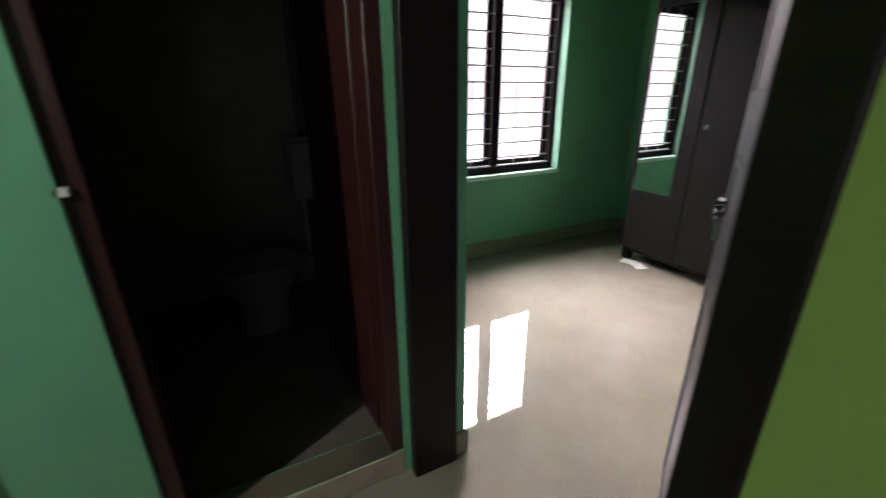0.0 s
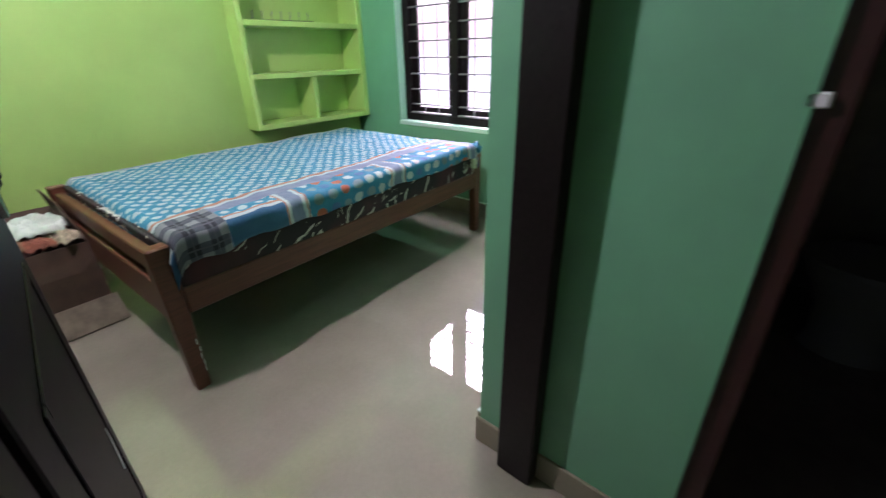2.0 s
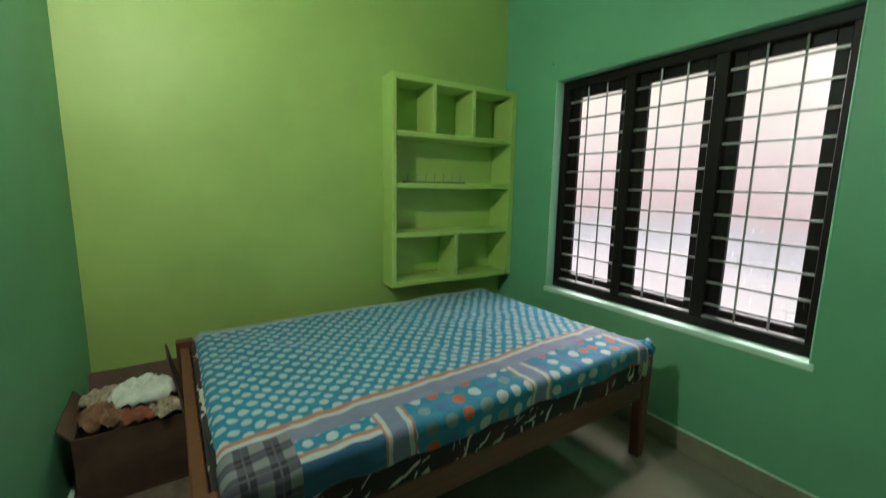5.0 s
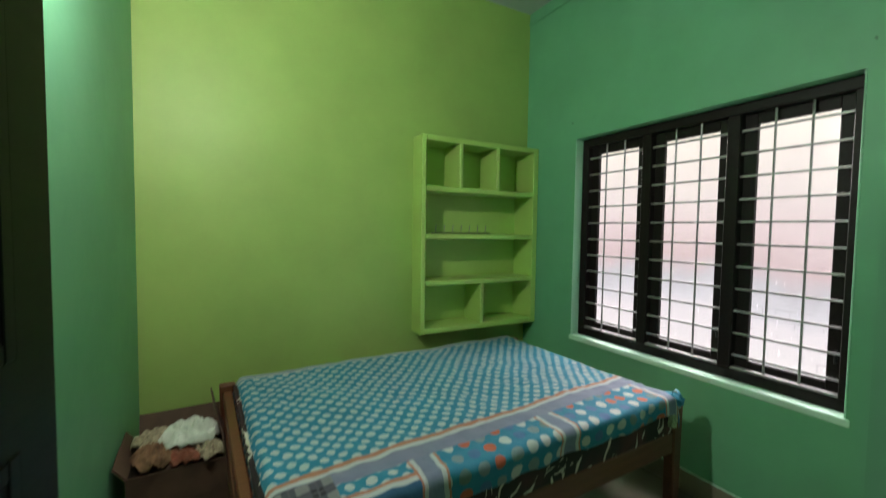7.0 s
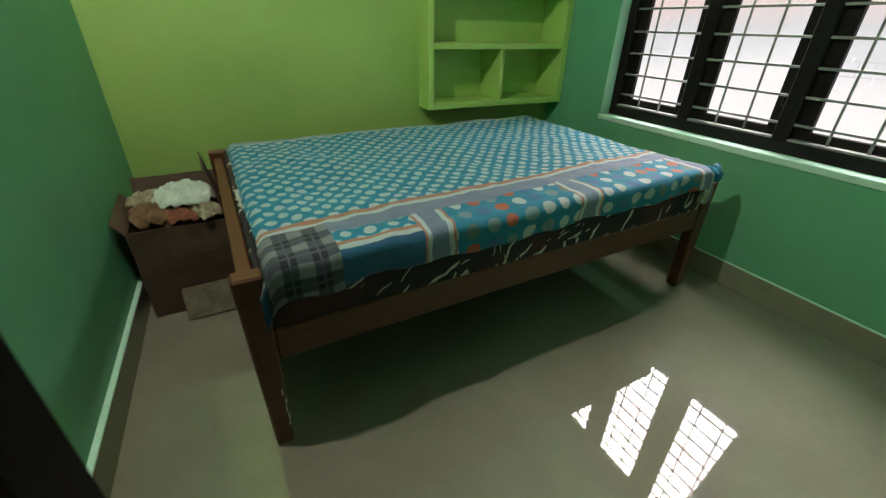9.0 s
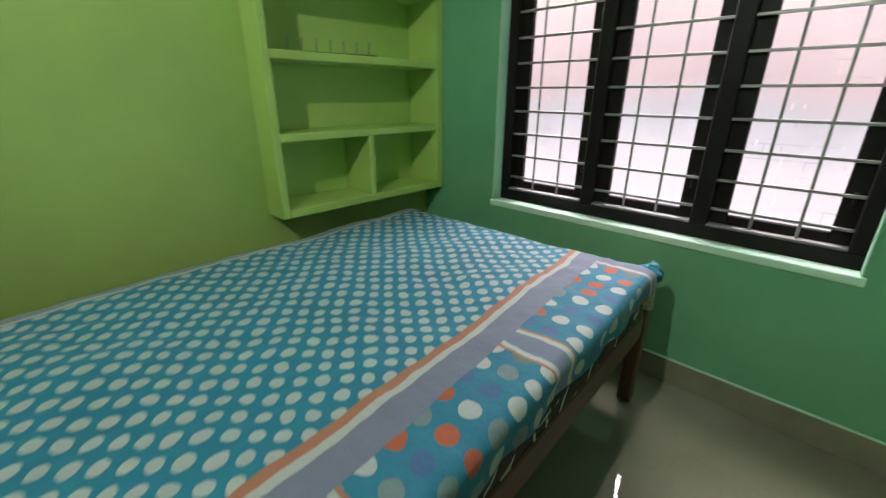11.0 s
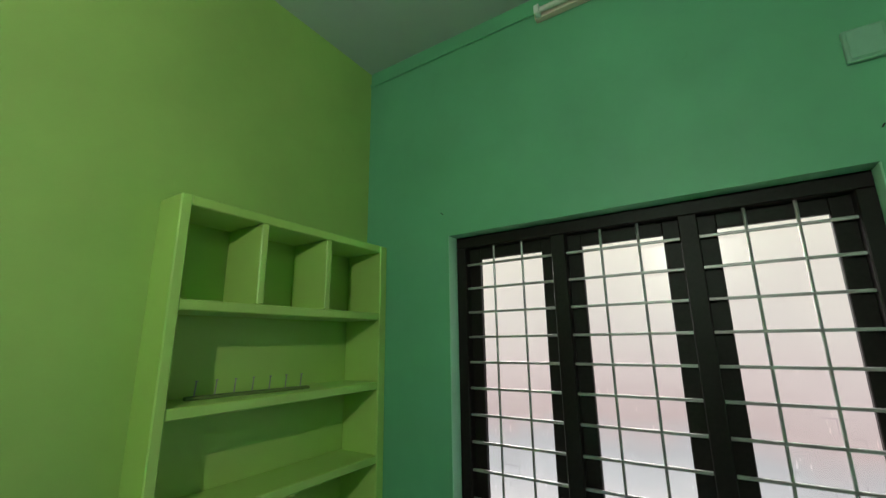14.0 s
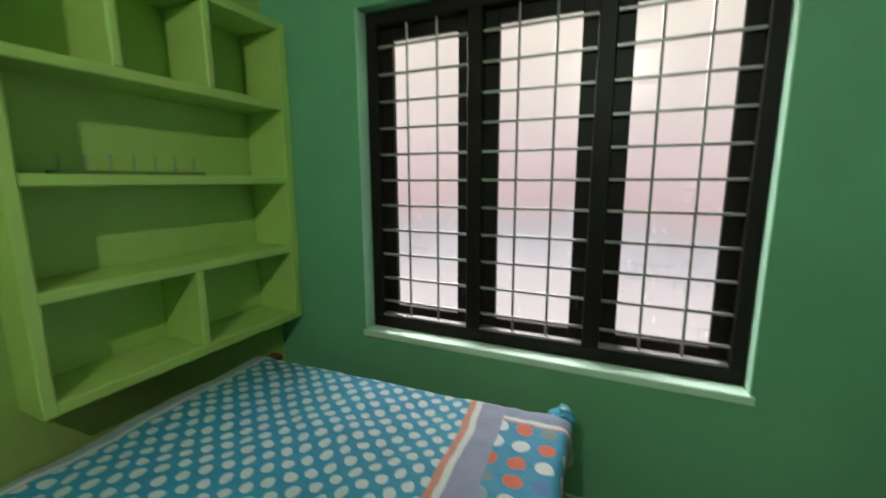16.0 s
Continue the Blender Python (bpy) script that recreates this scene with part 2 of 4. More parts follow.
def smooth(ob, angle=40):
    for p in ob.data.polygons:
        p.use_smooth = True
    ob.data.set_sharp_from_angle(angle=radians(angle))
    return ob


def empty(name, x, y, z, rz=0.0):
    ob = new(name)
    ob.matrix_world = pose(x, y, z, 0, 0, rz)
    return ob


def wall_bm(axis, a, b, u0, u1, z0, z1, holes=()):
    """A wall between the planes a and b of one axis, running u0..u1 along the other, with rectangular holes (u0, u1, z0, z1)."""
    us = sorted({u0, u1, *[h[0] for h in holes], *[h[1] for h in holes]})
    zs = sorted({z0, z1, *[h[2] for h in holes], *[h[3] for h in holes]})
    bm = bmesh.new()
    for i in range(len(us) - 1):
        for j in range(len(zs) - 1):
            uc, zc = (us[i] + us[i + 1]) / 2, (zs[j] + zs[j + 1]) / 2
            if any(h[0] < uc < h[1] and h[2] < zc < h[3] for h in holes):
                continue
            if axis == 'x':
                box_bm((a, us[i], zs[j]), (b, us[i + 1], zs[j + 1]), bm=bm)
            else:
                box_bm((us[i], a, zs[j]), (us[i + 1], b, zs[j + 1]), bm=bm)
    bmesh.ops.remove_doubles(bm, verts=bm.verts, dist=1e-5)
    seen = {}
    for f in bm.faces:
        seen.setdefault(tuple(round(c, 4) for c in f.calc_center_median()), []).append(f)
    bmesh.ops.delete(bm, geom=[f for fs in seen.values() if len(fs) > 1 for f in fs], context='FACES')
    bmesh.ops.recalc_face_normals(bm, faces=bm.faces)
    return bm


def structure(name, bm, material, label, category):
    return tagged(part(name, bm, material), label, category, kind="structure")


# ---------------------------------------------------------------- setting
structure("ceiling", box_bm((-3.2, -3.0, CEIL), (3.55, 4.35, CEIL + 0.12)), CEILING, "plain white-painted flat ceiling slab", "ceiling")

structure("wall_window", wall_bm('x', XW, XW + 0.22, -3.0, 4.35, 0, CEIL,
          [(WIN1[0], WIN1[1], WIN_Z0, WIN_Z1), (WIN2[0], WIN2[1], WIN_Z0, WIN_Z1)]), GREEN,
          "sea-green painted plaster wall with barred windows", "wall")
structure("wall_shelf", wall_bm('y', YB, YB + 0.22, XL - 0.12, XW, 0, CEIL, [(2.235, 3.215, 0.695, 2.05)]), LIME,
          "lime-green painted plaster wall with built-in shelf", "wall")
structure("wall_niche_back", box_bm((2.236, YB + 0.09, 0.696), (3.214, YB + 0.21, 2.049)), LIME_SHELF, "lime-green painted back of the shelf niche", "wall")
structure("wall_side", box_bm((XL - 0.12, Y1A, 0), (XL, YB, CEIL)), GREEN, "sea-green painted plaster side wall", "wall")
structure("wall_door_bedroom", wall_bm('y', Y1A, Y1B, XL, XW, 0, CEIL, [(0.67, 1.575, -0.01, 2.12)]), GREEN,
          "sea-green painted wall with bedroom doorway", "wall")
structure("wall_door_second_bedroom", wall_bm('y', Y2B, Y2A, 1.558, XW, 0, CEIL), GREEN, "sea-green painted wall beside second bedroom doorway", "wall")
structure("wall_door_second_bedroom_lime", wall_bm('y', Y2B, Y2A, -0.5, 1.558, 0, CEIL, [(0.662, 1.558, -0.01, 2.12)]), LIME, "lime-green painted wall with second bedroom doorway", "wall")
structure("wall_passage", wall_bm('x', XP, XB, Y2A, Y1A, 0, CEIL, [(0.262, 0.948, 0.1, 2.1)]), GREEN, "sea-green painted passage wall with bathroom doorway", "wall")
structure("wall_second_bedroom_far", box_bm((-0.6, Y2END - 0.15, 0), (XW, Y2END, CEIL)), GREEN, "sea-green painted plaster wall behind wardrobe", "wall")
structure("wall_second_bedroom_side", box_bm((-0.62, Y2END, 0), (-0.5, Y2A, CEIL)), GREEN, "sea-green painted side wall", "wall")
structure("wall_passage_side", box_bm((-0.5, Y1A, 0), (XL - 0.12, Y1A + 0.2, CEIL)), GREEN, "sea-green painted passage wall", "wall")
# unseen living room that closes the passage; its window opening is assumed
structure("wall_living_end", wall_bm('x', -3.2, -3.05, -1.6, 3.0, 0, CEIL, [(1.2, 2.6, 0.9, 2.3)]), LIME, "unseen lime-green living room wall with an assumed window opening", "wall")
structure("wall_living_north", box_bm((-3.05, 2.85, 0), (-0.4, 3.0, CEIL)), LIME, "lime-green living room wall", "wall")
structure("wall_living_south", box_bm((-3.05, -1.6, 0), (-0.62, -1.45, CEIL)), LIME, "lime-green living room wall", "wall")
structure("wall_living_corner", box_bm((-0.52, Y1A + 0.2, 0), (-0.4, 2.85, CEIL)), LIME, "lime-green living room wall", "wall")
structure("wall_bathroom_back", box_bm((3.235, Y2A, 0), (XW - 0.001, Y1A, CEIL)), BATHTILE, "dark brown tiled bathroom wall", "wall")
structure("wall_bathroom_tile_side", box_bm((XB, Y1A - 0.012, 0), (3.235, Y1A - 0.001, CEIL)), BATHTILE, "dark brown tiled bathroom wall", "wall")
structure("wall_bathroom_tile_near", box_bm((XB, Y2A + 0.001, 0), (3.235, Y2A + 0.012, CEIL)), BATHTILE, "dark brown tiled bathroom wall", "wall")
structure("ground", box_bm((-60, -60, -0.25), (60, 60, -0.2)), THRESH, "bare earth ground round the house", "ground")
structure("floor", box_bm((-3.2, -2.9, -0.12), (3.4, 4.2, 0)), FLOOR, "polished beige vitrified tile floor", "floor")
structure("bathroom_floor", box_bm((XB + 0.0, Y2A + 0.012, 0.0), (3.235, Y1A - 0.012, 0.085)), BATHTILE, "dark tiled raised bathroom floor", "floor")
structure("bathroom_threshold", box_bm((XP - 0.003, 0.262, 0.0), (XB, 0.948, 0.1), 0.006), THRESH, "tan stone threshold step at bathroom door", "threshold")

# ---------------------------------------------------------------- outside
# self-glowing backdrops; the far one is added to fill above the near one
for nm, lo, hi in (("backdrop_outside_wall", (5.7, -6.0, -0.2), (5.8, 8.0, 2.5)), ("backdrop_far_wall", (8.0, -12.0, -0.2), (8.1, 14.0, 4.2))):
    tagged(part(nm, box_bm(lo, hi), OUTSIDE), "glowing pinkish-white backdrop of the neighbouring wall outside the windows", "backdrop", kind="structure")


# ---------------------------------------------------------------- windows
def window(name, y0, y1, lights, st):
    win = empty(name, XW + 0.07, (y0 + y1) / 2, WIN_Z0)
    tagged(win, "dark-stained wooden window with steel grille and obscure glass", "window", kind="structure")
    w, h = y1 - y0, WIN_Z1 - WIN_Z0
    d = 0.075
    jamb, mull = 0.052, 0.062
    sec = (w - 2 * jamb - (lights - 1) * mull) / lights
    bm = bmesh.new()
    box_bm((0, -w / 2, 0.0), (d, w / 2, 0.055), 0.004, bm)
    box_bm((0, -w / 2, h - 0.055), (d, w / 2, h), 0.004, bm)
    for s in (-1, 1):
        box_bm((0.001, s * (w / 2 - jamb / 2) - jamb / 2, 0.054), (d - 0.001, s * (w / 2 - jamb / 2) + jamb / 2, h - 0.054), 0.004, bm)
    part("window_frame", bm, DARKWOOD, win)
    for k in range(lights - 1):
        c = -w / 2 + jamb + sec + mull / 2 + k * (sec + mull)
        part("mullion", box_bm((0.002, c - mull / 2, 0.054), (d - 0.002, c + mull / 2, h - 0.054), 0.004), DARKWOOD, win)
    for k in range(lights):
        a = -w / 2 + jamb + k * (sec + mull)
        b = a + sec
        sash = part("sash", bmesh_join([((0.046, a - 0.004, 0.05), (0.071, a + st, h - 0.05)), ((0.046, b - st, 0.05), (0.071, b + 0.004, h - 0.05)),
                                        ((0.047, a + st - 0.001, 0.05), (0.070, b - st + 0.001, 0.05 + 0.052)), ((0.047, a + st - 0.001, h - 0.05 - 0.06), (0.070, b - st + 0.001, h - 0.05))], 0.003), DARKWOOD, win)
        pane = part("pane", box_bm((0.056, a + st - 0.006, 0.096), (0.060, b - st + 0.006, h - 0.104)), GLASS, sash)
        pane.visible_shadow = False
        part("latch", bmesh_join([((0.040, a + 0.02, 0.19), (0.047, a + 0.032, 0.25)), ((0.034, a + 0.022, 0.212), (0.042, a + 0.030, 0.228))], 0.002), BLACKMETAL, sash)
        for i in range(11):
            z = 0.125 + i * 0.1142
            part("bar", box_bm((0.018, a - 0.003, z - 0.0055), (0.029, b + 0.003, z + 0.0055), 0.0015), STEEL, win)
        for j in (1, 2):
            y = a + sec * j / 3
            part("rod", cyl_bm((0.0235, y, 0.03), (0.0235, y, h - 0.03), 0.0056, 8), STEEL, win)
        part("grille_rail", box_bm((0.004, a, 0.055), (0.045, b, 0.066), 0.002), STEEL, win)
    return win


def bmesh_join(boxes, bevel=0.0):
    bm = bmesh.new()
    for lo, hi in boxes:
        box_bm(lo, hi, bevel, bm)
    return bm


window("window_1", *WIN1, 3, 0.057)
window("window_2", *WIN2, 2, 0.042)


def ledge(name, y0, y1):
    """The plastered ledge in front of the window frame, grazing daylight put into its pale colour."""
    structure(name, box_bm((XW - 0.008, y0 - 0.012, WIN_Z0 - 0.03), (XW + 0.068, y1 + 0.012, WIN_Z0 + 0.003), 0.004), LIT_EDGE, "green window ledge coloured pale for grazing daylight", "window sill")


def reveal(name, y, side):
    """Plaster on the side of the window recess, window light put into its pale colour."""
    structure(name, box_bm((XW - 0.004, min(y, y + side * 0.006), WIN_Z0 + 0.004), (XW + 0.069, max(y, y + side * 0.006), WIN_Z1 - 0.002), 0.002), LIT_REVEAL, "green side of the window recess coloured pale for daylight", "window recess")


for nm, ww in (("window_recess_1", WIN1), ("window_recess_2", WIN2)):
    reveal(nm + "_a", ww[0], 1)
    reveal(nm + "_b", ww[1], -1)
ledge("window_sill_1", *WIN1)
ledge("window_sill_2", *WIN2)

# ---------------------------------------------------------------- skirting
SK = 0.115
for nm, lo, hi in (("baseboard_window", (XW - 0.012, Y1B, 0), (XW, YB, SK)), ("baseboard_shelf", (XL + 0.012, YB - 0.012, 0), (XW - 0.012, YB, SK)),
                   ("baseboard_side", (XL, Y1B, 0), (XL + 0.02, YB, SK)), ("baseboard_door_wall", (1.575, Y1B, 0), (XW - 0.012, Y1B + 0.012, SK)),
                   ("baseboard_reveal_1", (1.563, 1.398, 0), (1.575, Y1B + 0.012, 0.1)), ("baseboard_passage", (XP - 0.010, 0.950, 0), (XP, Y1A - 0.005, 0.1)),
                   ("baseboard_reveal_2", (1.546, Y2B - 0.012, 0), (1.558, 0.078, 0.1)),
                   ("baseboard_second_window", (XW - 0.012, Y2END, 0), (XW, Y2B, SK)), ("baseboard_second_far", (-0.5, Y2END, 0), (XW - 0.012, Y2END + 0.012, SK))):
    structure(nm, box_bm(lo, hi, 0.003), SKIRT, "beige tile skirting along the wall foot", "skirting")


# thin pale strips that colour a lit top edge onto the skirting
for nm, lo, hi in (("lit_edge_window", (XW - 0.013, Y1B + 0.013, SK), (XW, YB - 0.013, SK + 0.005)), ("lit_edge_door_wall", (1.575, Y1B, SK), (XW - 0.014, Y1B + 0.013, SK + 0.005))):
    structure(nm, box_bm(lo, hi, 0.001), LIT_EDGE, "top edge of the skirting coloured pale as if lit", "skirting")
structure("lit_edge_side", box_bm((XL, Y1B, SK), (XL + 0.02, YB - 0.001, SK + 0.007), 0.002), LIT_EDGE, "top edge of the skirting coloured pale as if lit", "skirting")


# ---------------------------------------------------------------- doors
def door_frame(name, x0, x1, y0, y1, z1, material, w=0.05, z0=0.0, wl=0.05):
    f = empty(name, (x0 + x1) / 2, (y0 + y1) / 2, z0)
    tagged(f, "dark-stained wooden door frame, open doorway", "door frame", kind="structure")
    hx, hy = (x1 - x0) / 2, (y1 - y0) / 2
    part("jamb", box_bm((-hx - wl, -hy, 0), (-hx, hy, z1 - z0), 0.004), material, f)
    part("jamb", box_bm((hx, -hy, 0), (hx + w, hy, z1 - z0), 0.004), material, f)
    part("lintel", box_bm((-hx - wl, -hy, z1 - z0), (hx + w, hy, z1 - z0 + w), 0.004), material, f)
    return f


def leaf_parts(door, length, height, material, side):
    """A panelled leaf along +x from its hinge, face on both sides, thickness along y."""
    t = 0.035
    body = part("leaf", box_bm((0, 0, 0.008), (length, t, height), 0.003), material, door)
    for (zz0, zz1) in ((0.10, 0.80), (0.94, 1.12), (1.24, height - 0.14)):
        for sgn in (0, 1):
            bm = bmesh.new()
            yy = (t, t + 0.004) if sgn else (-0.004, 0.0)
            a0, a1, m = 0.11, length - 0.11, 0.028
            box_bm((a0, yy[0], zz0), (a0 + m, yy[1], zz1), 0.003, bm)
            box_bm((a1 - m, yy[0], zz0), (a1, yy[1], zz1), 0.003, bm)
            box_bm((a0 + m, yy[0], zz0), (a1 - m, yy[1], zz0 + m), 0.003, bm)
            box_bm((a0 + m, yy[0], zz1 - m), (a1 - m, yy[1], zz1), 0.003, bm)
            part("panel_moulding", bm, material, body)
    s = 1 if side > 0 else -1
    y = t if s > 0 else 0.0

    def slab(x0, x1, d, z0, z1, bev=0.002, bm=None):
        return box_bm((x0, min(y, y + s * d), z0), (x1, max(y, y + s * d), z1), bev, bm)
    bm = slab(length - 0.118, length - 0.004, 0.004, 0.945, 0.967)
    latch = part("latch", bm, BLACKMETAL, door, "black iron backing of the door latch")
    bm = cyl_bm((length - 0.132, y + s * 0.016, 0.954), (length - 0.064, y + s * 0.016, 0.956), 0.0085, 16)
    cyl_bm((length - 0.064, y + s * 0.016, 0.956), (length + 0.004, y + s * 0.016, 0.958), 0.0078, 16, bm)
    smooth(part("sliding_rod", bm, CHROME, latch, "pale steel sliding rod"))
    for x in (length - 0.098, length - 0.018):
        bm = cyl_bm((x - 0.004, y + s * 0.016, 0.956), (x + 0.004, y + s * 0.016, 0.956), 0.0118, 14)
        slab(x - 0.004, x + 0.004, 0.016, 0.942, 0.970, 0.001, bm)
        part("staple", bm, BLACKMETAL, latch)
    bm = slab(length - 0.072, length - 0.050, 0.014, 0.880, 0.957)
    for v in bm.verts:
        if v.co.z < 0.9:
            v.co.x = length - 0.061 + (v.co.x - length + 0.061) * 0.75
    part("hasp", bm, CHROME, latch, "flat steel hasp hanging down")
    part("hasp_slot", box_bm((length - 0.0635, y + s * 0.014 - 0.001, 0.890), (length - 0.0585, y + s * 0.014 + 0.001, 0.922), 0.0005), BLACKMETAL, latch)
    bm = bmesh.new()
    for x0, x1, z0, z1 in ((-0.030, -0.024, 0.900, 0.924), (-0.006, 0.0, 0.900, 0.924), (-0.024, -0.006, 0.900, 0.906), (-0.024, -0.006, 0.918, 0.924)):
        slab(length + x0, length + x1, 0.012, z0, z1, 0.0015, bm)
    part("catch", bm, BLACKMETAL, latch, "square black iron catch")
    bm = cyl_bm((length - 0.045, y, 0.982), (length - 0.045, y + s * 0.018, 0.982), 0.005, 12)
    cyl_bm((length - 0.045, y + s * 0.016, 0.982), (length - 0.045, y + s * 0.026, 0.982), 0.009, 14, bm, 0.007)
    smooth(part("knob", bm, BLACKMETAL, door, "small black iron knob"))


door_frame("door_frame_1", 0.72, 1.525, 1.285, 1.397, 2.07, DARKWOOD)
door_frame("door_frame_2", 0.73, 1.525, 0.078, 0.24, 2.07, DARKWOOD, 0.045, 0.0, 0.068)

d1 = empty("door_1", 0.728, 1.405, 0, 85.0)
tagged(d1, "dark-stained panelled wooden door, standing open", "door", kind="structure")
leaf_parts(d1, 0.775, 2.05, DARKWOOD, -1)
bm = bmesh.new()
for i in range(8):
    a, b2 = i / 8, (i + 1) / 8
    cyl_bm((0.545 + 0.03 * math.sin(a * 2.2), -0.004, 0.30 + a * 0.11), (0.545 + 0.03 * math.sin(b2 * 2.2), -0.004, 0.30 + b2 * 0.11), 0.0022, 6, bm)
part("paint_streak", bm, WHITEPLASTIC, d1, "white paint streak on the door")
d2 = empty("door_2", 0.735, 0.07, 0, -59.0)
tagged(d2, "dark-stained panelled wooden door, half open", "door", kind="structure")
leaf_parts(d2, 0.775, 2.05, DARKWOOD, 1)


def bathroom_frame():
    f = empty("door_frame_bathroom", XP + 0.05, 0.6, 0.1)
    tagged(f, "dark red-brown bathroom door frame", "door frame", kind="structure")
    part("jamb", box_bm((-0.045, -0.338, 0), (0.065, -0.292, 1.99), 0.003), REDWOOD, f)
    part("jamb", box_bm((-0.040, 0.302, 0), (0.065, 0.348, 1.99), 0.003), REDWOOD, f)
    part("lintel", box_bm((-0.040, -0.338, 1.99), (0.065, 0.348, 2.0), 0.002), REDWOOD, f)
    part("keeper", box_bm((-0.050, 0.330, 0.978), (-0.039, 0.358, 1.0), 0.003), WHITEPLASTIC, f, "white plastic latch keeper")


bathroom_frame()
d3 = empty("door_bathroom", XB + 0.008, 0.315, 0.1, 3.0)
tagged(d3, "dark red-brown bathroom door, open against the side wall", "door", kind="structure")
part("leaf", box_bm((0, -0.03, 0.008), (0.6, 0.0, 1.97), 0.003), REDWOOD, d3)


# ---------------------------------------------------------------- built-in shelf
def shelf():
    s = empty("wall_shelf_unit", 2.222, 3.883, 0.680)
    tagged(s, "lime-green painted concrete wall shelf with open compartments", "shelf")
    W, D, H = XW - 2.222, 0.236, 1.383
    th = 0.035
    front = 0.0

    def bd(name, x0, x1, z0, z1, y0=0.0):
        part(name, box_bm((x0, front + y0, z0), (x1, D, z1), 0.004), LIME_SHELF, s)
    bd("side_panel", 0, th, 0, H)
    bd("side_panel", W - 0.05, W - 0.001, 0, H)
    bd("bottom_board", th, W - 0.05, 0, 0.04, 0.001)
    bd("top_board", th, W - 0.05, H - 0.035, H, 0.001)
    for z in (0.337, 0.667, 1.000):
        bd("shelf_board", th, W - 0.05, z, z + 0.036, 0.002)
    bd("divider", 0.497, 0.527, 0.04, 0.337, 0.004)
    for x in (0.300, 0.622):
        bd("divider", x, x + 0.03, 1.036, H - 0.035, 0.004)


shelf()


# ---------------------------------------------------------------- bed
BED = pose(1.055, 2.452, 0, 0, 0, 2.4)
BED_L, BED_W = 1.99, 1.285


def bed():
    b = empty("bed", 0, 0, 0)
    b.matrix_world = BED
    tagged(b, "brown varnished wooden single cot beside the shelf wall", "bed")
    for x in (0.0, BED_L - 0.075):
        for y in (0.0, BED_W - 0.055):
            bm = box_bm((x, y, 0), (x + 0.075, y + 0.055, 0.60), 0.006)
            for v in bm.verts:
                if v.co.z < 0.1:
                    v.co.x += 0.012 if v.co.x < x + 0.037 else -0.012
            part("post", bm, BEDWOOD, b)
    for y in (0.006, BED_W - 0.045):
        part("side_rail", box_bm((0.073, y, 0.325), (BED_L - 0.073, y + 0.035, 0.43), 0.005), BEDWOOD, b)
    for x in (0.016, BED_L - 0.056):
        part("end_rail", box_bm((x, 0.054, 0.30), (x + 0.04, BED_W - 0.054, 0.455), 0.005), BEDWOOD, b)
        part("end_rail", box_bm((x, 0.054, 0.50), (x + 0.04, BED_W - 0.054, 0.57), 0.005), BEDWOOD, b)
    bm = bmesh.new()
    for i, (x, z) in enumerate(((0.058, 0.075), (0.0595, 0.10), (0.0575, 0.13), (0.06, 0.165), (0.056, 0.20))):
        box_bm((x, -0.0012, z), (x + 0.003 + 0.001 * (i % 2), 0.004, z + 0.020 + 0.004 * (i % 3)), 0, bm)
    part("paint_scuff", bm, WHITEPLASTIC, b, "white paint scuffs on the post")
    for i in range(9):
        x = 0.09 + i * 0.2
        part("slat", box_bm((x, 0.041, 0.385), (x + 0.14, BED_W - 0.046, 0.404), 0.003), BEDWOOD, b)
    return b


bed()


def math_node(nt, op, a, b=None):
    n = nt.nodes.new("ShaderNodeMath")
    n.operation = op
    for s, v in zip(n.inputs, (a, b)):
        if v is None:
            continue
        if hasattr(v, "links"):
            nt.links.new(v, s)
        else:
            s.default_value = v
    return n.outputs[0]


def lattice(nt, u, v, pu, pv, ou=0.0, ov=0.0):
    """Distance in metres to the nearest point of a rectangular lattice, and the cell's number."""
    a = math_node(nt, 'ADD', math_node(nt, 'DIVIDE', u, pu), ou)
    b = math_node(nt, 'ADD', math_node(nt, 'DIVIDE', v, pv), ov)
    fa = math_node(nt, 'MULTIPLY', math_node(nt, 'SUBTRACT', math_node(nt, 'FRACT', a), 0.5), pu)
    fb = math_node(nt, 'MULTIPLY', math_node(nt, 'SUBTRACT', math_node(nt, 'FRACT', b), 0.5), pv)
    d = math_node(nt, 'SQRT', math_node(nt, 'ADD', math_node(nt, 'MULTIPLY', fa, fa), math_node(nt, 'MULTIPLY', fb, fb)))
    cell = math_node(nt, 'ADD', math_node(nt, 'FLOOR', a), math_node(nt, 'MULTIPLY', math_node(nt, 'FLOOR', b), 37.0))
    return d, cell


def between(nt, x, lo, hi):
    return math_node(nt, 'MULTIPLY', math_node(nt, 'GREATER_THAN', x, lo), math_node(nt, 'LESS_THAN', x, hi))


def weave(nt, b, u, v, relief=0.25):
    w = math_node(nt, 'MULTIPLY', math_node(nt, 'SINE', math_node(nt, 'MULTIPLY', u, 3600)), math_node(nt, 'SINE', math_node(nt, 'MULTIPLY', v, 3600)))
    bump(nt, b, w, relief, 0.0006)


def mp_shift(nt, v, seed):
    mp = nt.nodes.new("ShaderNodeMapping")
    mp.inputs["Location"].default_value = (seed * 1.7, 0, seed)
    nt.links.new(v, mp.inputs["Vector"])
    return mp.outputs[0]


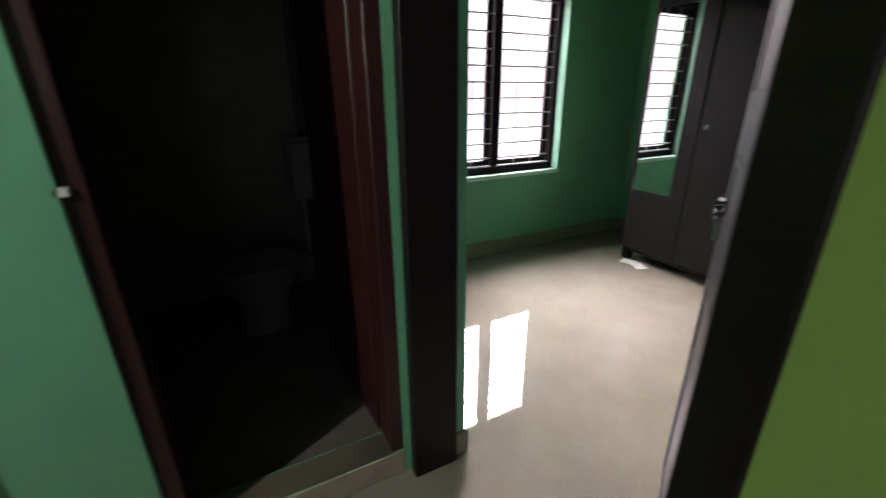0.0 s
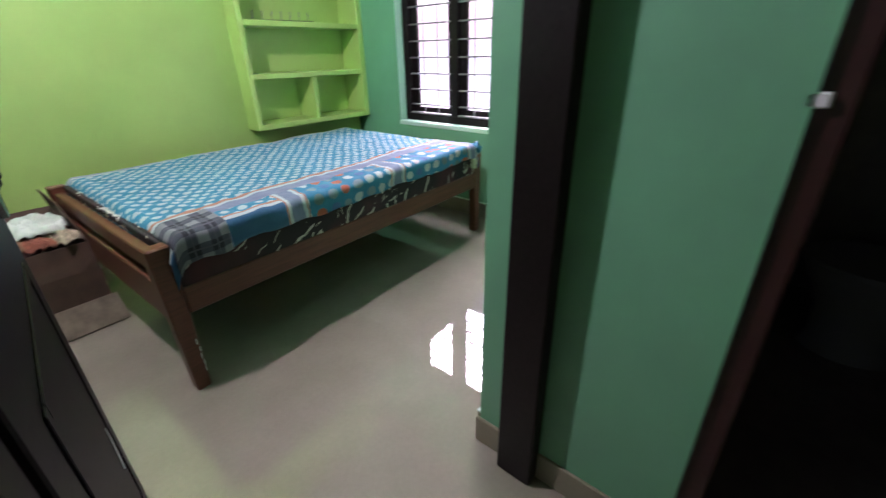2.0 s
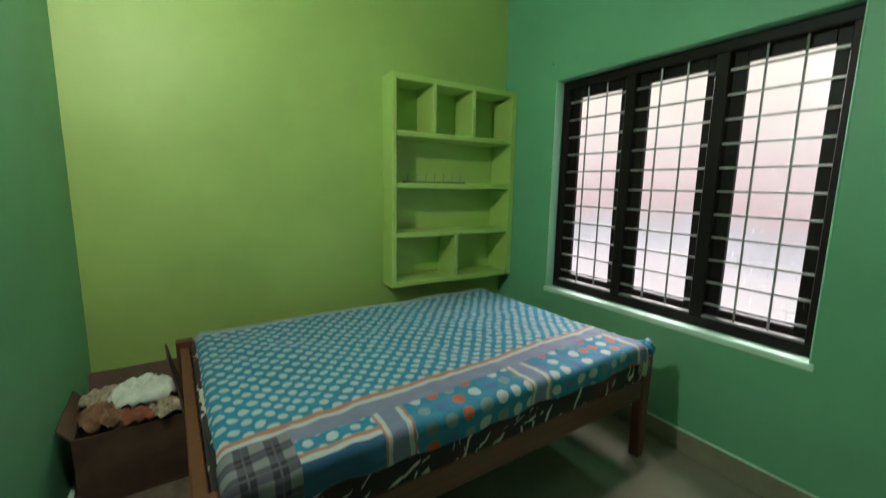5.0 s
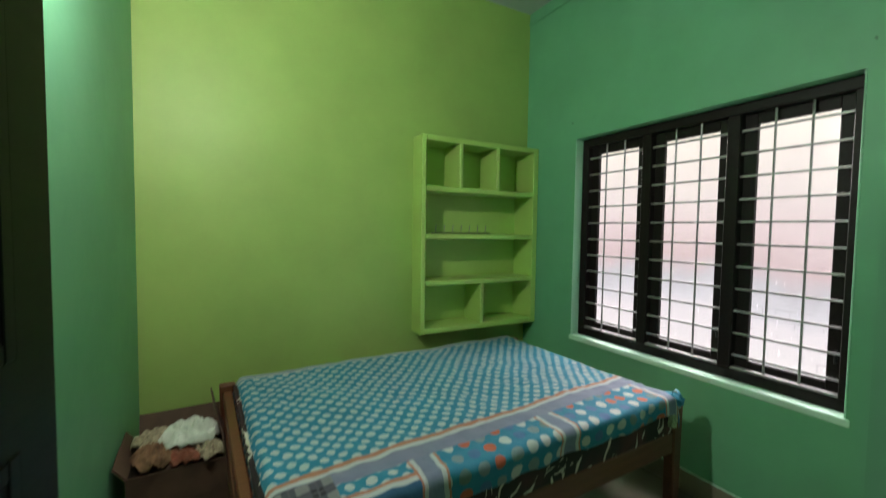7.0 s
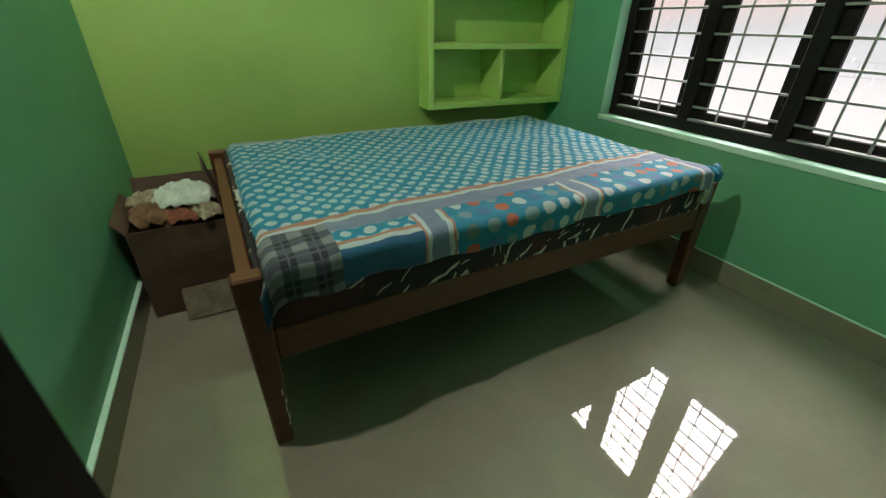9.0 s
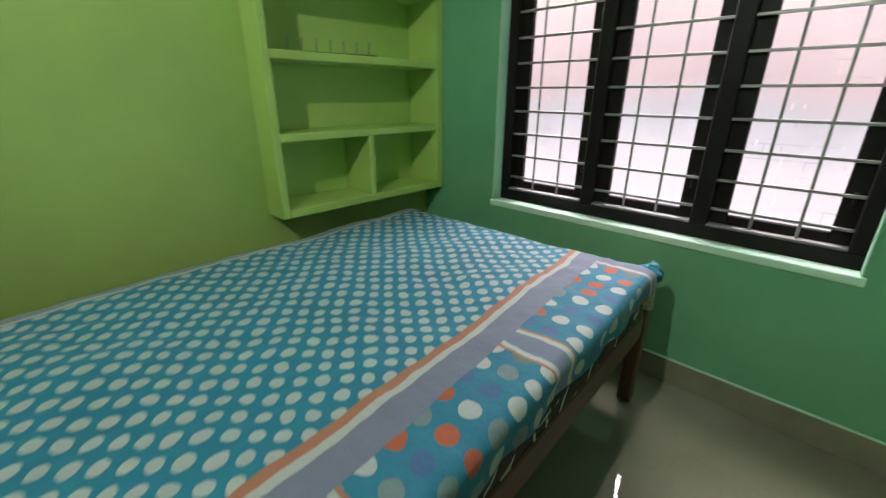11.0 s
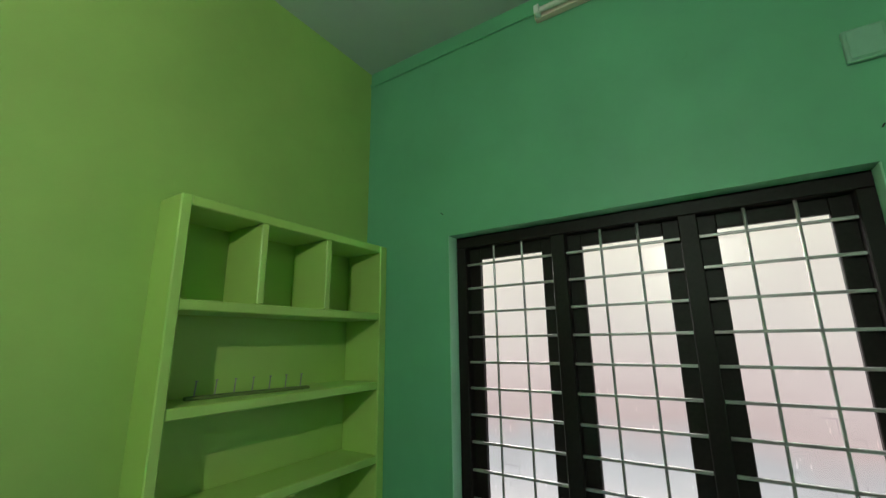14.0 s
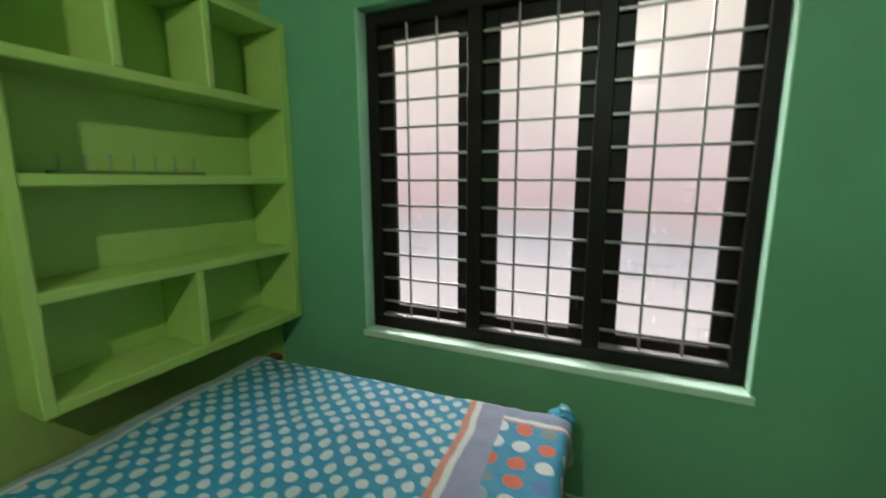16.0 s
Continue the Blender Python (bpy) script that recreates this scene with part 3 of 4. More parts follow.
def sheet_material():
    """Printed cotton: white dots on teal, an orange, white and grey border, and a band of large coloured dots cut by grey bars."""
    m, nt, b = mat("printed_teal_dotted_cotton")
    uv = nt.nodes.new("ShaderNodeUVMap")
    sp = nt.nodes.new("ShaderNodeSeparateXYZ")
    nt.links.new(uv.outputs[0], sp.inputs[0])
    pull = math_node(nt, 'MULTIPLY', math_node(nt, 'SUBTRACT', noise_tex(nt, uv.outputs[0], 5.0, 3), 0.5), 0.05)
    sag = math_node(nt, 'MULTIPLY', math_node(nt, 'SUBTRACT', noise_tex(nt, mp_shift(nt, uv.outputs[0], 4.0), 5.0, 3), 0.5), 0.03)
    u, v = math_node(nt, 'ADD', sp.outputs[0], pull), math_node(nt, 'ADD', sp.outputs[1], sag)
    y = math_node(nt, 'ADD', v, math_node(nt, 'MULTIPLY', u, 0.06))
    teal, white, orange = (0.002, 0.176, 0.278), (0.40, 0.43, 0.43), (0.37, 0.15, 0.09)
    grey, blue = (0.14, 0.17, 0.25), (0.004, 0.165, 0.27)
    fade = noise_tex(nt, uv.outputs[0], 3.0, 4)
    d1, _ = lattice(nt, u, v, 0.0685, 0.0745)
    d2, _ = lattice(nt, u, v, 0.0685, 0.0745, 0.5, 0.5)
    ragged = math_node(nt, 'MULTIPLY', math_node(nt, 'SUBTRACT', noise_tex(nt, uv.outputs[0], 75, 3), 0.5), 0.006)
    small = math_node(nt, 'LESS_THAN', math_node(nt, 'ADD', math_node(nt, 'MINIMUM', d1, d2), ragged), 0.0166)
    tealvar = mixcol(nt, fade, tuple(c * 0.8 for c in teal), tuple(c * 1.25 for c in teal))
    field = mixcol(nt, small, tealvar, mixcol(nt, noise_tex(nt, uv.outputs[0], 14, 3), (0.29, 0.36, 0.38), (0.47, 0.49, 0.48)))
    d3, cell = lattice(nt, u, v, 0.0735, 0.0715, 0.3, 0.62)
    wn = nt.nodes.new("ShaderNodeTexWhiteNoise")
    wn.noise_dimensions = '1D'
    nt.links.new(cell, wn.inputs["W"])
    dotcol = nt.nodes.new("ShaderNodeValToRGB")
    e = dotcol.color_ramp.elements
    dotcol.color_ramp.interpolation = 'CONSTANT'
    cols = [(0.0, white), (0.30, (0.42, 0.085, 0.035)), (0.46, (0.15, 0.21, 0.23)), (0.66, (0.04, 0.12, 0.27)), (0.84, (0.09, 0.15, 0.15))]
    while len(e) < len(cols):
        e.new(0.5)
    for el, (p, c) in zip(e, cols):
        el.position, el.color = p, (*c, 1)
    nt.links.new(wn.outputs["Value"], dotcol.inputs[0])
    border = mixcol(nt, math_node(nt, 'LESS_THAN', d3, 0.0245), blue, dotcol.outputs[0])
    # left panel: rows of small dots above an orange and white stripe
    left = mixcol(nt, math_node(nt, 'GREATER_THAN', v, 0.004), (0.012, 0.085, 0.17), field)
    left = mixcol(nt, between(nt, v, -0.013, 0.004), left, orange)
    left = mixcol(nt, between(nt, v, -0.032, -0.013), left, white)
    border = mixcol(nt, math_node(nt, 'LESS_THAN', u, 0.56), border, left)
    for c in (0.565, 1.175, 1.86):
        border = mixcol(nt, between(nt, u, c - 0.055, c + 0.055), border, orange)
        border = mixcol(nt, between(nt, u, c - 0.046, c + 0.046), border, white)
        border = mixcol(nt, between(nt, u, c - 0.030, c + 0.030), border, grey)
    col = mixcol(nt, math_node(nt, 'LESS_THAN', v, 0.062), field, border)
    col = mixcol(nt, between(nt, v, 0.062, 0.14), col, mixcol(nt, fade, grey, (0.17, 0.18, 0.26)))
    col = mixcol(nt, between(nt, v, 0.137, 0.157), col, white)
    col = mixcol(nt, between(nt, v, 0.157, 0.180), col, orange)
    col = mixcol(nt, between(nt, y, 1.185, 1.5), col, (0.20, 0.24, 0.27))
    col = mixcol(nt, between(nt, y, 1.190, 1.205), col, white)
    thread = noise_tex(nt, uv.outputs[0], 420, 3)
    col = mixcol(nt, 0.5, col, ramp(nt, thread, [(0.3, (0.75, 0.75, 0.75)), (0.7, (1, 1, 1))]), 'MULTIPLY')
    nt.links.new(col, b.inputs["Base Color"])
    b.inputs["Roughness"].default_value = 0.75
    b.inputs["Sheen Weight"].default_value = 0.06
    crease = noise_tex(nt, uv.outputs[0], 17, 4, 0.6)
    bump(nt, b, crease, 0.55, 0.012)
    return m


def plaid_material():
    m, nt, b = mat("grey_checked_cotton")
    uv = nt.nodes.new("ShaderNodeUVMap")
    sp = nt.nodes.new("ShaderNodeSeparateXYZ")
    nt.links.new(uv.outputs[0], sp.inputs[0])
    u, v = sp.outputs[0], sp.outputs[1]

    def bands(x, p):
        return math_node(nt, 'LESS_THAN', math_node(nt, 'FRACT', math_node(nt, 'DIVIDE', x, p)), 0.5)

    def line(x, p):
        return between(nt, math_node(nt, 'FRACT', math_node(nt, 'ADD', math_node(nt, 'DIVIDE', x, p), 0.27)), 0.0, 0.07)
    k = math_node(nt, 'MULTIPLY', math_node(nt, 'ADD', bands(u, 0.078), bands(v, 0.078)), 0.5)
    col = ramp(nt, k, [(0.0, (0.014, 0.015, 0.022)), (0.5, (0.055, 0.058, 0.075)), (1.0, (0.17, 0.175, 0.18))])
    col = mixcol(nt, math_node(nt, 'MAXIMUM', line(u, 0.078), line(v, 0.078)), col, (0.075, 0.075, 0.09))
    nt.links.new(col, b.inputs["Base Color"])
    b.inputs["Roughness"].default_value = 0.85
    weave(nt, b, u, v)
    return m


def N_colour(nt, v, scale):
    n = nt.nodes.new("ShaderNodeTexNoise")
    n.inputs["Scale"].default_value, n.inputs["Detail"].default_value = scale, 2
    nt.links.new(v, n.inputs["Vector"])
    return n.outputs["Color"]


def mattress_material():
    """Dark ticking printed with pale brush strokes and dull red patches."""
    m, nt, b = mat("black_mattress_ticking")
    v = coords(nt)
    bend = mixcol(nt, 0.09, v, N_colour(nt, v, 7.0))
    strokes = []
    for ang, seed in ((-38, 0.0), (-22, 3.7), (-58, 8.1)):
        turn = N(nt, "ShaderNodeMapping", Rotation=(0, radians(ang), 0))
        mp = N(nt, "ShaderNodeMapping", Location=(seed, 0, seed), Scale=(48, 2, 8))
        nt.links.new(bend, turn.inputs["Vector"])
        nt.links.new(turn.outputs[0], mp.inputs["Vector"])
        n = noise_tex(nt, mp.outputs[0], 1.0, 1, 0.4)
        place = noise_tex(nt, mp_shift(nt, v, seed), 4.0, 2)
        strokes.append(math_node(nt, 'MULTIPLY', math_node(nt, 'GREATER_THAN', n, 0.63), math_node(nt, 'GREATER_THAN', place, 0.52)))
    stroke = math_node(nt, 'MAXIMUM', math_node(nt, 'MAXIMUM', strokes[0], strokes[1]), strokes[2])
    red = ramp(nt, noise_tex(nt, v, 2.2, 3), [(0.48, (0.014, 0.010, 0.010)), (0.66, (0.10, 0.022, 0.024))])
    col = mixcol(nt, stroke, red, (0.52, 0.48, 0.40))
    nt.links.new(col, b.inputs["Base Color"])
    b.inputs["Roughness"].default_value = 0.8
    bump(nt, b, noise_tex(nt, v, 90, 3), 0.3, 0.002)
    return m


SHEET, PLAID, TICKING = sheet_material(), plaid_material(), mattress_material()


def mattress():
    bm = bmesh.new()
    box_bm((0.062, 0.012, 0.405), (BED_L - 0.06, BED_W - 0.03, 0.605), 0.03, bm, 3)
    bmesh.ops.subdivide_edges(bm, edges=[e for e in bm.edges if abs(e.verts[0].co.x - e.verts[1].co.x) > 1], cuts=30)
    for v in bm.verts:
        v.co.y += 0.006 * noise.noise(v.co * 5)
        v.co.z += 0.006 * noise.noise(v.co * 4 + Vector((7, 0, 0))) if v.co.z > 0.45 else 0
    mt = empty("mattress", 0, 0, 0)
    mt.matrix_world = BED
    tagged(mt, "black mattress with pale brush-stroke print on the cot", "mattress")
    smooth(part("ticking", bm, TICKING, mt), 60)
    for z in (0.425, 0.588):
        bm = bmesh.new()
        x0, x1, y0, y1 = 0.066, BED_L - 0.064, 0.016, BED_W - 0.034
        for p, q in (((x0, y0), (x1, y0)), ((x1, y0), (x1, y1)), ((x1, y1), (x0, y1)), ((x0, y1), (x0, y0))):
            cyl_bm((*p, z), (*q, z), 0.007, 8, bm)
        smooth(part("piping", bm, TICKING, mt))


mattress()


def cloth(name, x0, x1, s0, s1, nx, ns, place, material, parent=None, thick=0.003):
    """A cloth laid by place(x, s), with the unrolled measure kept for its print."""
    bm = bmesh.new()
    layer = bm.loops.layers.uv.new("UVMap")
    grid = []
    for i in range(nx + 1):
        for j in range(ns + 1):
            x, s = x0 + (x1 - x0) * i / nx, s0 + (s1 - s0) * j / ns
            v = bm.verts.new(place(x, s))
            grid.append((v, (x, s - 0.06 * x)))
    known = dict(grid)
    for i in range(nx):
        for j in range(ns):
            q = [grid[a][0] for a in (i * (ns + 1) + j, (i + 1) * (ns + 1) + j, (i + 1) * (ns + 1) + j + 1, i * (ns + 1) + j + 1)]
            f = bm.faces.new(q)
            f.smooth = True
            for lp in f.loops:
                lp[layer].uv = known[lp.vert]
    ob = part(name, bm, material, parent)
    so = ob.modifiers.new("thickness", 'SOLIDIFY')
    so.thickness, so.offset = thick, 0
    return ob


def drape(x, s, lift=0.0, hem=0.0):
    """Sheet surface: s is 0 at the front fold, positive towards the wall, negative down the front."""
    r = 0.028
    top = 0.628 + lift
    n1 = noise.noise(Vector((x * 3.1, s * 3.1, 2.0)))
    n2 = noise.noise(Vector((x * 11, s * 7, 5.0)))
    end = min(x, BED_L - x) - 0.06
    fall = -0.075 * max(0.0, 1 - end / 0.05) ** 2
    n3 = abs(noise.noise(Vector((x * 9 + 4 * s, s * 16 - 5 * x, 9.0))))
    z = top + 0.010 * n1 + 0.005 * n2 - 0.009 * n3 + fall
    back = BED_W - 0.035
    front = 0.016
    if s > back - front:
        return Vector((x, back + 0.012 + 0.01 * n1 + lift, z - (s - back + front)))
    if s > 0:
        return Vector((x, s + front, z))
    d, arc = -s, r * math.pi / 2
    if d < arc:
        return Vector((x, front - (r + lift) * math.sin(d / r), z - r * (1 - math.cos(d / r))))
    d -= arc
    k = min(1, d / 0.04)
    wave = 0.007 * math.sin(x * 23 + 2 * n1) * k + 0.008 * n2 * k
    return Vector((x, front - r - lift + wave, z - r - d * (1.06 + 0.20 * n1 + 0.16 * n2 - 0.32 * x / BED_L + 0.07 * math.sin(x * 9 + 1) + 0.05 * math.sin(x * 31))))


def bed_sheet():
    b = empty("bed_sheet", 0, 0, 0)
    b.matrix_world = BED
    tagged(b, "teal printed cotton bedsheet with white dots, spread over the mattress", "bedsheet")
    cloth("spread", 0.058, BED_L - 0.056, -0.118, BED_W + 0.03, 150, 110, drape, SHEET, b)
    bm = bmesh.new()
    bmesh.ops.create_icosphere(bm, subdivisions=4, radius=0.05)
    layer = bm.loops.layers.uv.new("UVMap")
    for v in bm.verts:
        c = v.co.copy()
        v.co = Vector((c.x * 0.75, c.y * 0.8, c.z * 0.8)) * (1 + 0.45 * noise.noise(c * 32) + 0.2 * noise.noise(c * 80)) + Vector((BED_L - 0.05, 0.02, 0.592))
    for f in bm.faces:
        f.smooth = True
        for lp in f.loops:
            lp[layer].uv = (lp.vert.co.x * 0.6, 0.5 + lp.vert.co.z * 0.6)
    part("bunched_corner", bm, SHEET, b)


bed_sheet()


def checked_towel():
    ob = cloth("checked_towel", 0.075, 0.265, -0.125, 0.13, 24, 36, lambda x, s: drape(x, s, 0.007), PLAID, None, 0.004)
    ob.matrix_world = BED
    tagged(ob, "grey and black checked cloth over the bed's front corner", "towel")


checked_towel()


def crumple(name, centre, size, material, seed, flat=0.6, subdiv=4):
    bm = bmesh.new()
    bmesh.ops.create_icosphere(bm, subdivisions=subdiv, radius=1)
    off = Vector((seed * 3.7, seed * 1.3, 0))
    for v in bm.verts:
        c = v.co.copy()
        k = 1 + 0.35 * noise.noise(c * 1.6 + off) + 0.30 * noise.noise(c * 4 + off) + 0.12 * noise.noise(c * 10 + off)
        v.co = Vector((c.x * size[0], c.y * size[1], c.z * size[2])) * k
        v.co.z = max(v.co.z, -size[2] * flat)
    for v in bm.verts:
        v.co += Vector(centre)
    for f in bm.faces:
        f.smooth = True
    return part(name, bm, material)


def mattress_cover_end():
    ob = crumple("cloth_scrap", (0, 0, 0), (0.022, 0.02, 0.05), plain("pale_green_print_cloth", (0.42, 0.46, 0.30), 0.85, 0, 0.5, 60), 5)
    ob.matrix_world = BED @ pose(BED_L - 0.095, 0.0, 0.5)
    tagged(ob, "pale green printed cloth scrap sticking out of the mattress", "cloth")


mattress_cover_end()


# ---------------------------------------------------------------- cardboard box and contents
def cardboard_box():
    b = empty("cardboard_box", 0.68, 3.325, 0.0, 2)
    tagged(b, "worn brown cardboard box with open flaps, full of rags", "box")
    w, d, h, t = 0.355, 0.34, 0.405, 0.006

    def board(name, corners, label=""):
        bm = bmesh.new()
        vs = [bm.verts.new(c) for c in corners]
        f = bm.faces.new(vs)
        bmesh.ops.subdivide_edges(bm, edges=bm.edges, cuts=5, use_grid_fill=True)
        for v in bm.verts:
            v.co += Vector((noise.noise(v.co * 9), noise.noise(v.co * 9 + Vector((5, 0, 0))), 0)) * 0.008
        ob = part(name, bm, CARD, b, label)
        so = ob.modifiers.new("thickness", 'SOLIDIFY')
        so.thickness = t
    board("front_wall", [(0, 0, 0), (w, 0, 0), (w, 0, h), (0, 0, h)])
    board("back_wall", [(0, d, 0), (w, d, 0), (w, d, h), (0, d, h)])
    board("side_wall", [(0, 0, 0), (0, d, 0), (0, d, h), (0, 0, h)])
    board("side_wall", [(w, 0, 0), (w, d, 0), (w, d, h), (w, 0, h)])
    board("base", [(0, 0, 0.004), (w, 0, 0.004), (w, d, 0.004), (0, d, 0.004)])
    board("flap", [(w, 0.0, h), (w, d, h), (w - 0.06, d - 0.03, h + 0.21), (w - 0.045, 0.09, h + 0.18)])
    board("flap", [(0, 0, h), (0, d, h), (-0.042, d, h + 0.06), (-0.048, 0.03, h + 0.035)])
    board("flap", [(0, d, h), (w, d, h), (w, d + 0.06, h + 0.10), (0, d + 0.06, h + 0.10)])


cardboard_box()
CREAM_RAG = plain("cream_rag", (0.34, 0.28, 0.19), 0.9, 0, 0.6, 40)
DARK_RAG = plain("dark_brown_rag", (0.07, 0.035, 0.025), 0.9, 0, 0.4, 30)
RED_RAG = plain("red_brown_rag", (0.22, 0.07, 0.04), 0.9, 0, 0.5, 36)


def spotted_rag():
    """Thin white cotton with small dark marks."""
    m, nt, b = mat("white_spotted_rag")
    v = coords(nt)
    base = ramp(nt, noise_tex(nt, v, 18, 4), [(0.3, (0.50, 0.55, 0.47)), (0.7, (0.72, 0.75, 0.66))])
    spots = ramp(nt, noise_tex(nt, v, 36, 3), [(0.68, (1, 1, 1)), (0.76, (0.22, 0.24, 0.22))])
    nt.links.new(mixcol(nt, 1.0, base, spots, 'MULTIPLY'), b.inputs["Base Color"])
    b.inputs["Roughness"].default_value = 0.85
    return m


def heap(name, centre, size, material, seed, turn=0.0, n=46):
    """A crumpled cloth lying in a heap: sharp folds, a ragged outline and hanging edges."""
    bm = bmesh.new()
    off = Vector((seed * 5.3, seed * 2.9, seed))
    rows = []
    for i in range(n + 1):
        row = []
        for j in range(n + 1):
            u, v = 2 * i / n - 1, 2 * j / n - 1
            k = max(abs(u), abs(v))
            r = math.hypot(u, v) or 1
            u, v = u * k / r * 1.0, v * k / r
            p = Vector((u, v, 0))
            edge = 1 + 0.30 * noise.noise(Vector((u / (k + 0.01), v / (k + 0.01), 0)) * 1.7 + off)
            fold = 1 - 2 * abs(noise.noise(p * 2.3 + off)) + 0.5 * (1 - 2 * abs(noise.noise(p * 4.4 + off * 2))) + 0.18 * noise.noise(p * 13 + off)
            z = (1 - k ** 2.0) * 0.45 + 0.42 * fold - 0.35 * k ** 6
            x = u * edge + 0.10 * noise.noise(p * 3 + off * 2)
            y = v * edge + 0.10 * noise.noise(p * 3 + off * 3)
            row.append(bm.verts.new((x * size[0], y * size[1], max(z, -0.35) * size[2])))
        rows.append(row)
    for i in range(n):
        for j in range(n):
            f = bm.faces.new((rows[i][j], rows[i + 1][j], rows[i + 1][j + 1], rows[i][j + 1]))
            f.smooth = True
    ob = part(name, bm, material)
    so = ob.modifiers.new("thickness", 'SOLIDIFY')
    so.thickness, so.offset = 0.003, 0
    ob.matrix_world = pose(*centre, 0, 0, turn)
    return ob


for k, (c, sz, mm, lab) in enumerate((((0.855, 3.495, 0.385), (0.165, 0.155, 0.07), DARK_RAG, "dark brown crumpled rag filling the box"), ((0.765, 3.425, 0.425), (0.085, 0.09, 0.06), RAG, "rust-coloured crumpled rag in the box"),
                                      ((0.755, 3.53, 0.44), (0.075, 0.09, 0.06), CREAM_RAG, "cream crumpled rag in the box"), ((0.955, 3.40, 0.42), (0.085, 0.06, 0.05), CREAM_RAG, "cream crumpled rag in the box"),
                                      ((0.86, 3.385, 0.42), (0.08, 0.05, 0.045), RED_RAG, "red-brown crumpled rag in the box"), ((0.945, 3.55, 0.43), (0.08, 0.08, 0.05), RAG, "rust-coloured crumpled rag in the box"))):
    tagged(heap("rag", c, sz, mm, k + 1, 37 * k), lab, "rag", "rags in the cardboard box")
tagged(heap("white_rag", (0.885, 3.47, 0.462), (0.125, 0.09, 0.08), spotted_rag(), 11, 20), "white crumpled cloth with dark marks atop the box", "rag", "rags in the cardboard box")


def floor_card():
    bm = box_bm((0, 0, 0), (0.26, 0.14, 0.012), 0.002)
    ob = part("cardboard_sheet", bm, plain("pale_grey_card", (0.15, 0.115, 0.075), 0.8, 0, 0.4, 14))
    ob.matrix_world = pose(0.80, 3.245, 0.002, 58, 0, 3)
    tagged(ob, "pale cardboard sheet leaning against the box foot", "cardboard")


floor_card()


# ---------------------------------------------------------------- shelf things
OLD_STRIP = wood("old_green_stained_wood", (0.12, 0.16, 0.05), 0.6)


def hook_strip():
    h = empty("hook_strip", 2.375, 4.02, 1.383 + 0.001, -9)
    tagged(h, "thin wooden strip with upright nails lying on the shelf", "hook rail")
    part("strip", box_bm((0, 0, 0), (0.47, 0.028, 0.012), 0.002), OLD_STRIP, h)
    for i in range(7):
        x = 0.03 + i * 0.067
        bm = cyl_bm((x, 0.014, 0.009), (x + 0.004, 0.014, 0.062), 0.0028, 6)
        cyl_bm((x + 0.004, 0.014, 0.060), (x + 0.004, 0.014, 0.064), 0.005, 8, bm)
        part("nail", bm, STEEL, h)


hook_strip()


# ---------------------------------------------------------------- wall fittings
def tube_light():
    t = empty("tube_light", XW, 2.985, 3.042)
    tagged(t, "unlit fluorescent tube on a cream metal batten", "tube light")
    part("batten", box_bm((-0.035, -1.22, -0.02), (0, 0, 0.025), 0.004), CREAMPLASTIC, t)
    for y in (-1.20, -0.035):
        part("tube_holder", box_bm((-0.075, y, -0.022), (-0.034, y + 0.025, 0.022), 0.004), WHITEPLASTIC, t)
    smooth(part("tube", cyl_bm((-0.055, -1.176, 0.0), (-0.055, -0.034, 0.0), 0.013, 16), plain("white_tube_glass", (0.7, 0.66, 0.62), 0.2, 0, 0.03), t))


tube_light()
tagged(part("cable_casing", box_bm((XW - 0.012, 2.99, 3.075), (XW, YB - 0.001, 3.095), 0.003), GREEN), "green-painted cable casing under the ceiling", "cable casing")


MINT = plain("mint_painted_plastic", (0.26, 0.46, 0.34), 0.4, 0, 0.05)


def wall_plate(name, y0, y1, z0, z1, x, label, material=WHITEPLASTIC):
    w = empty(name, x, (y0 + y1) / 2, (z0 + z1) / 2)
    tagged(w, label, "switch plate")
    hy, hz = (y1 - y0) / 2, (z1 - z0) / 2
    part("back_box", box_bm((-0.02, -hy, -hz), (0, hy, hz), 0.005, segs=2), material, w)
    part("cover", box_bm((-0.026, -hy + 0.008, -hz + 0.008), (-0.019, hy - 0.008, hz - 0.008), 0.003), material, w)
    return w


wall_plate("junction_plate", 1.92, 2.02, 2.392, 2.505, XW, "pale mint plastic junction box on the green wall", MINT)
sw = wall_plate("switch_board", 1.072, 1.203, 1.312, 1.445, XP, "white plastic switch board on passage wall")
for k in range(2):
    part("rocker", box_bm((-0.032, -0.038 + k * 0.042, -0.028), (-0.025, -0.004 + k * 0.042, 0.03), 0.003), WHITEPLASTIC, sw)
part("slot", box_bm((-0.0275, -0.035, -0.045), (-0.0255, 0.035, -0.036), 0.0005), BLACKMETAL, sw)


for y, z in ((1.978, 2.173), (3.527, 2.184)):
    n = part("wall_nail", cyl_bm((XW - 0.018, y, z + 0.003), (XW + 0.004, y, z), 0.0022, 8), BLACKMETAL)
    tagged(n, "small dark nail in the green wall above the window", "nail", "nails above the window")


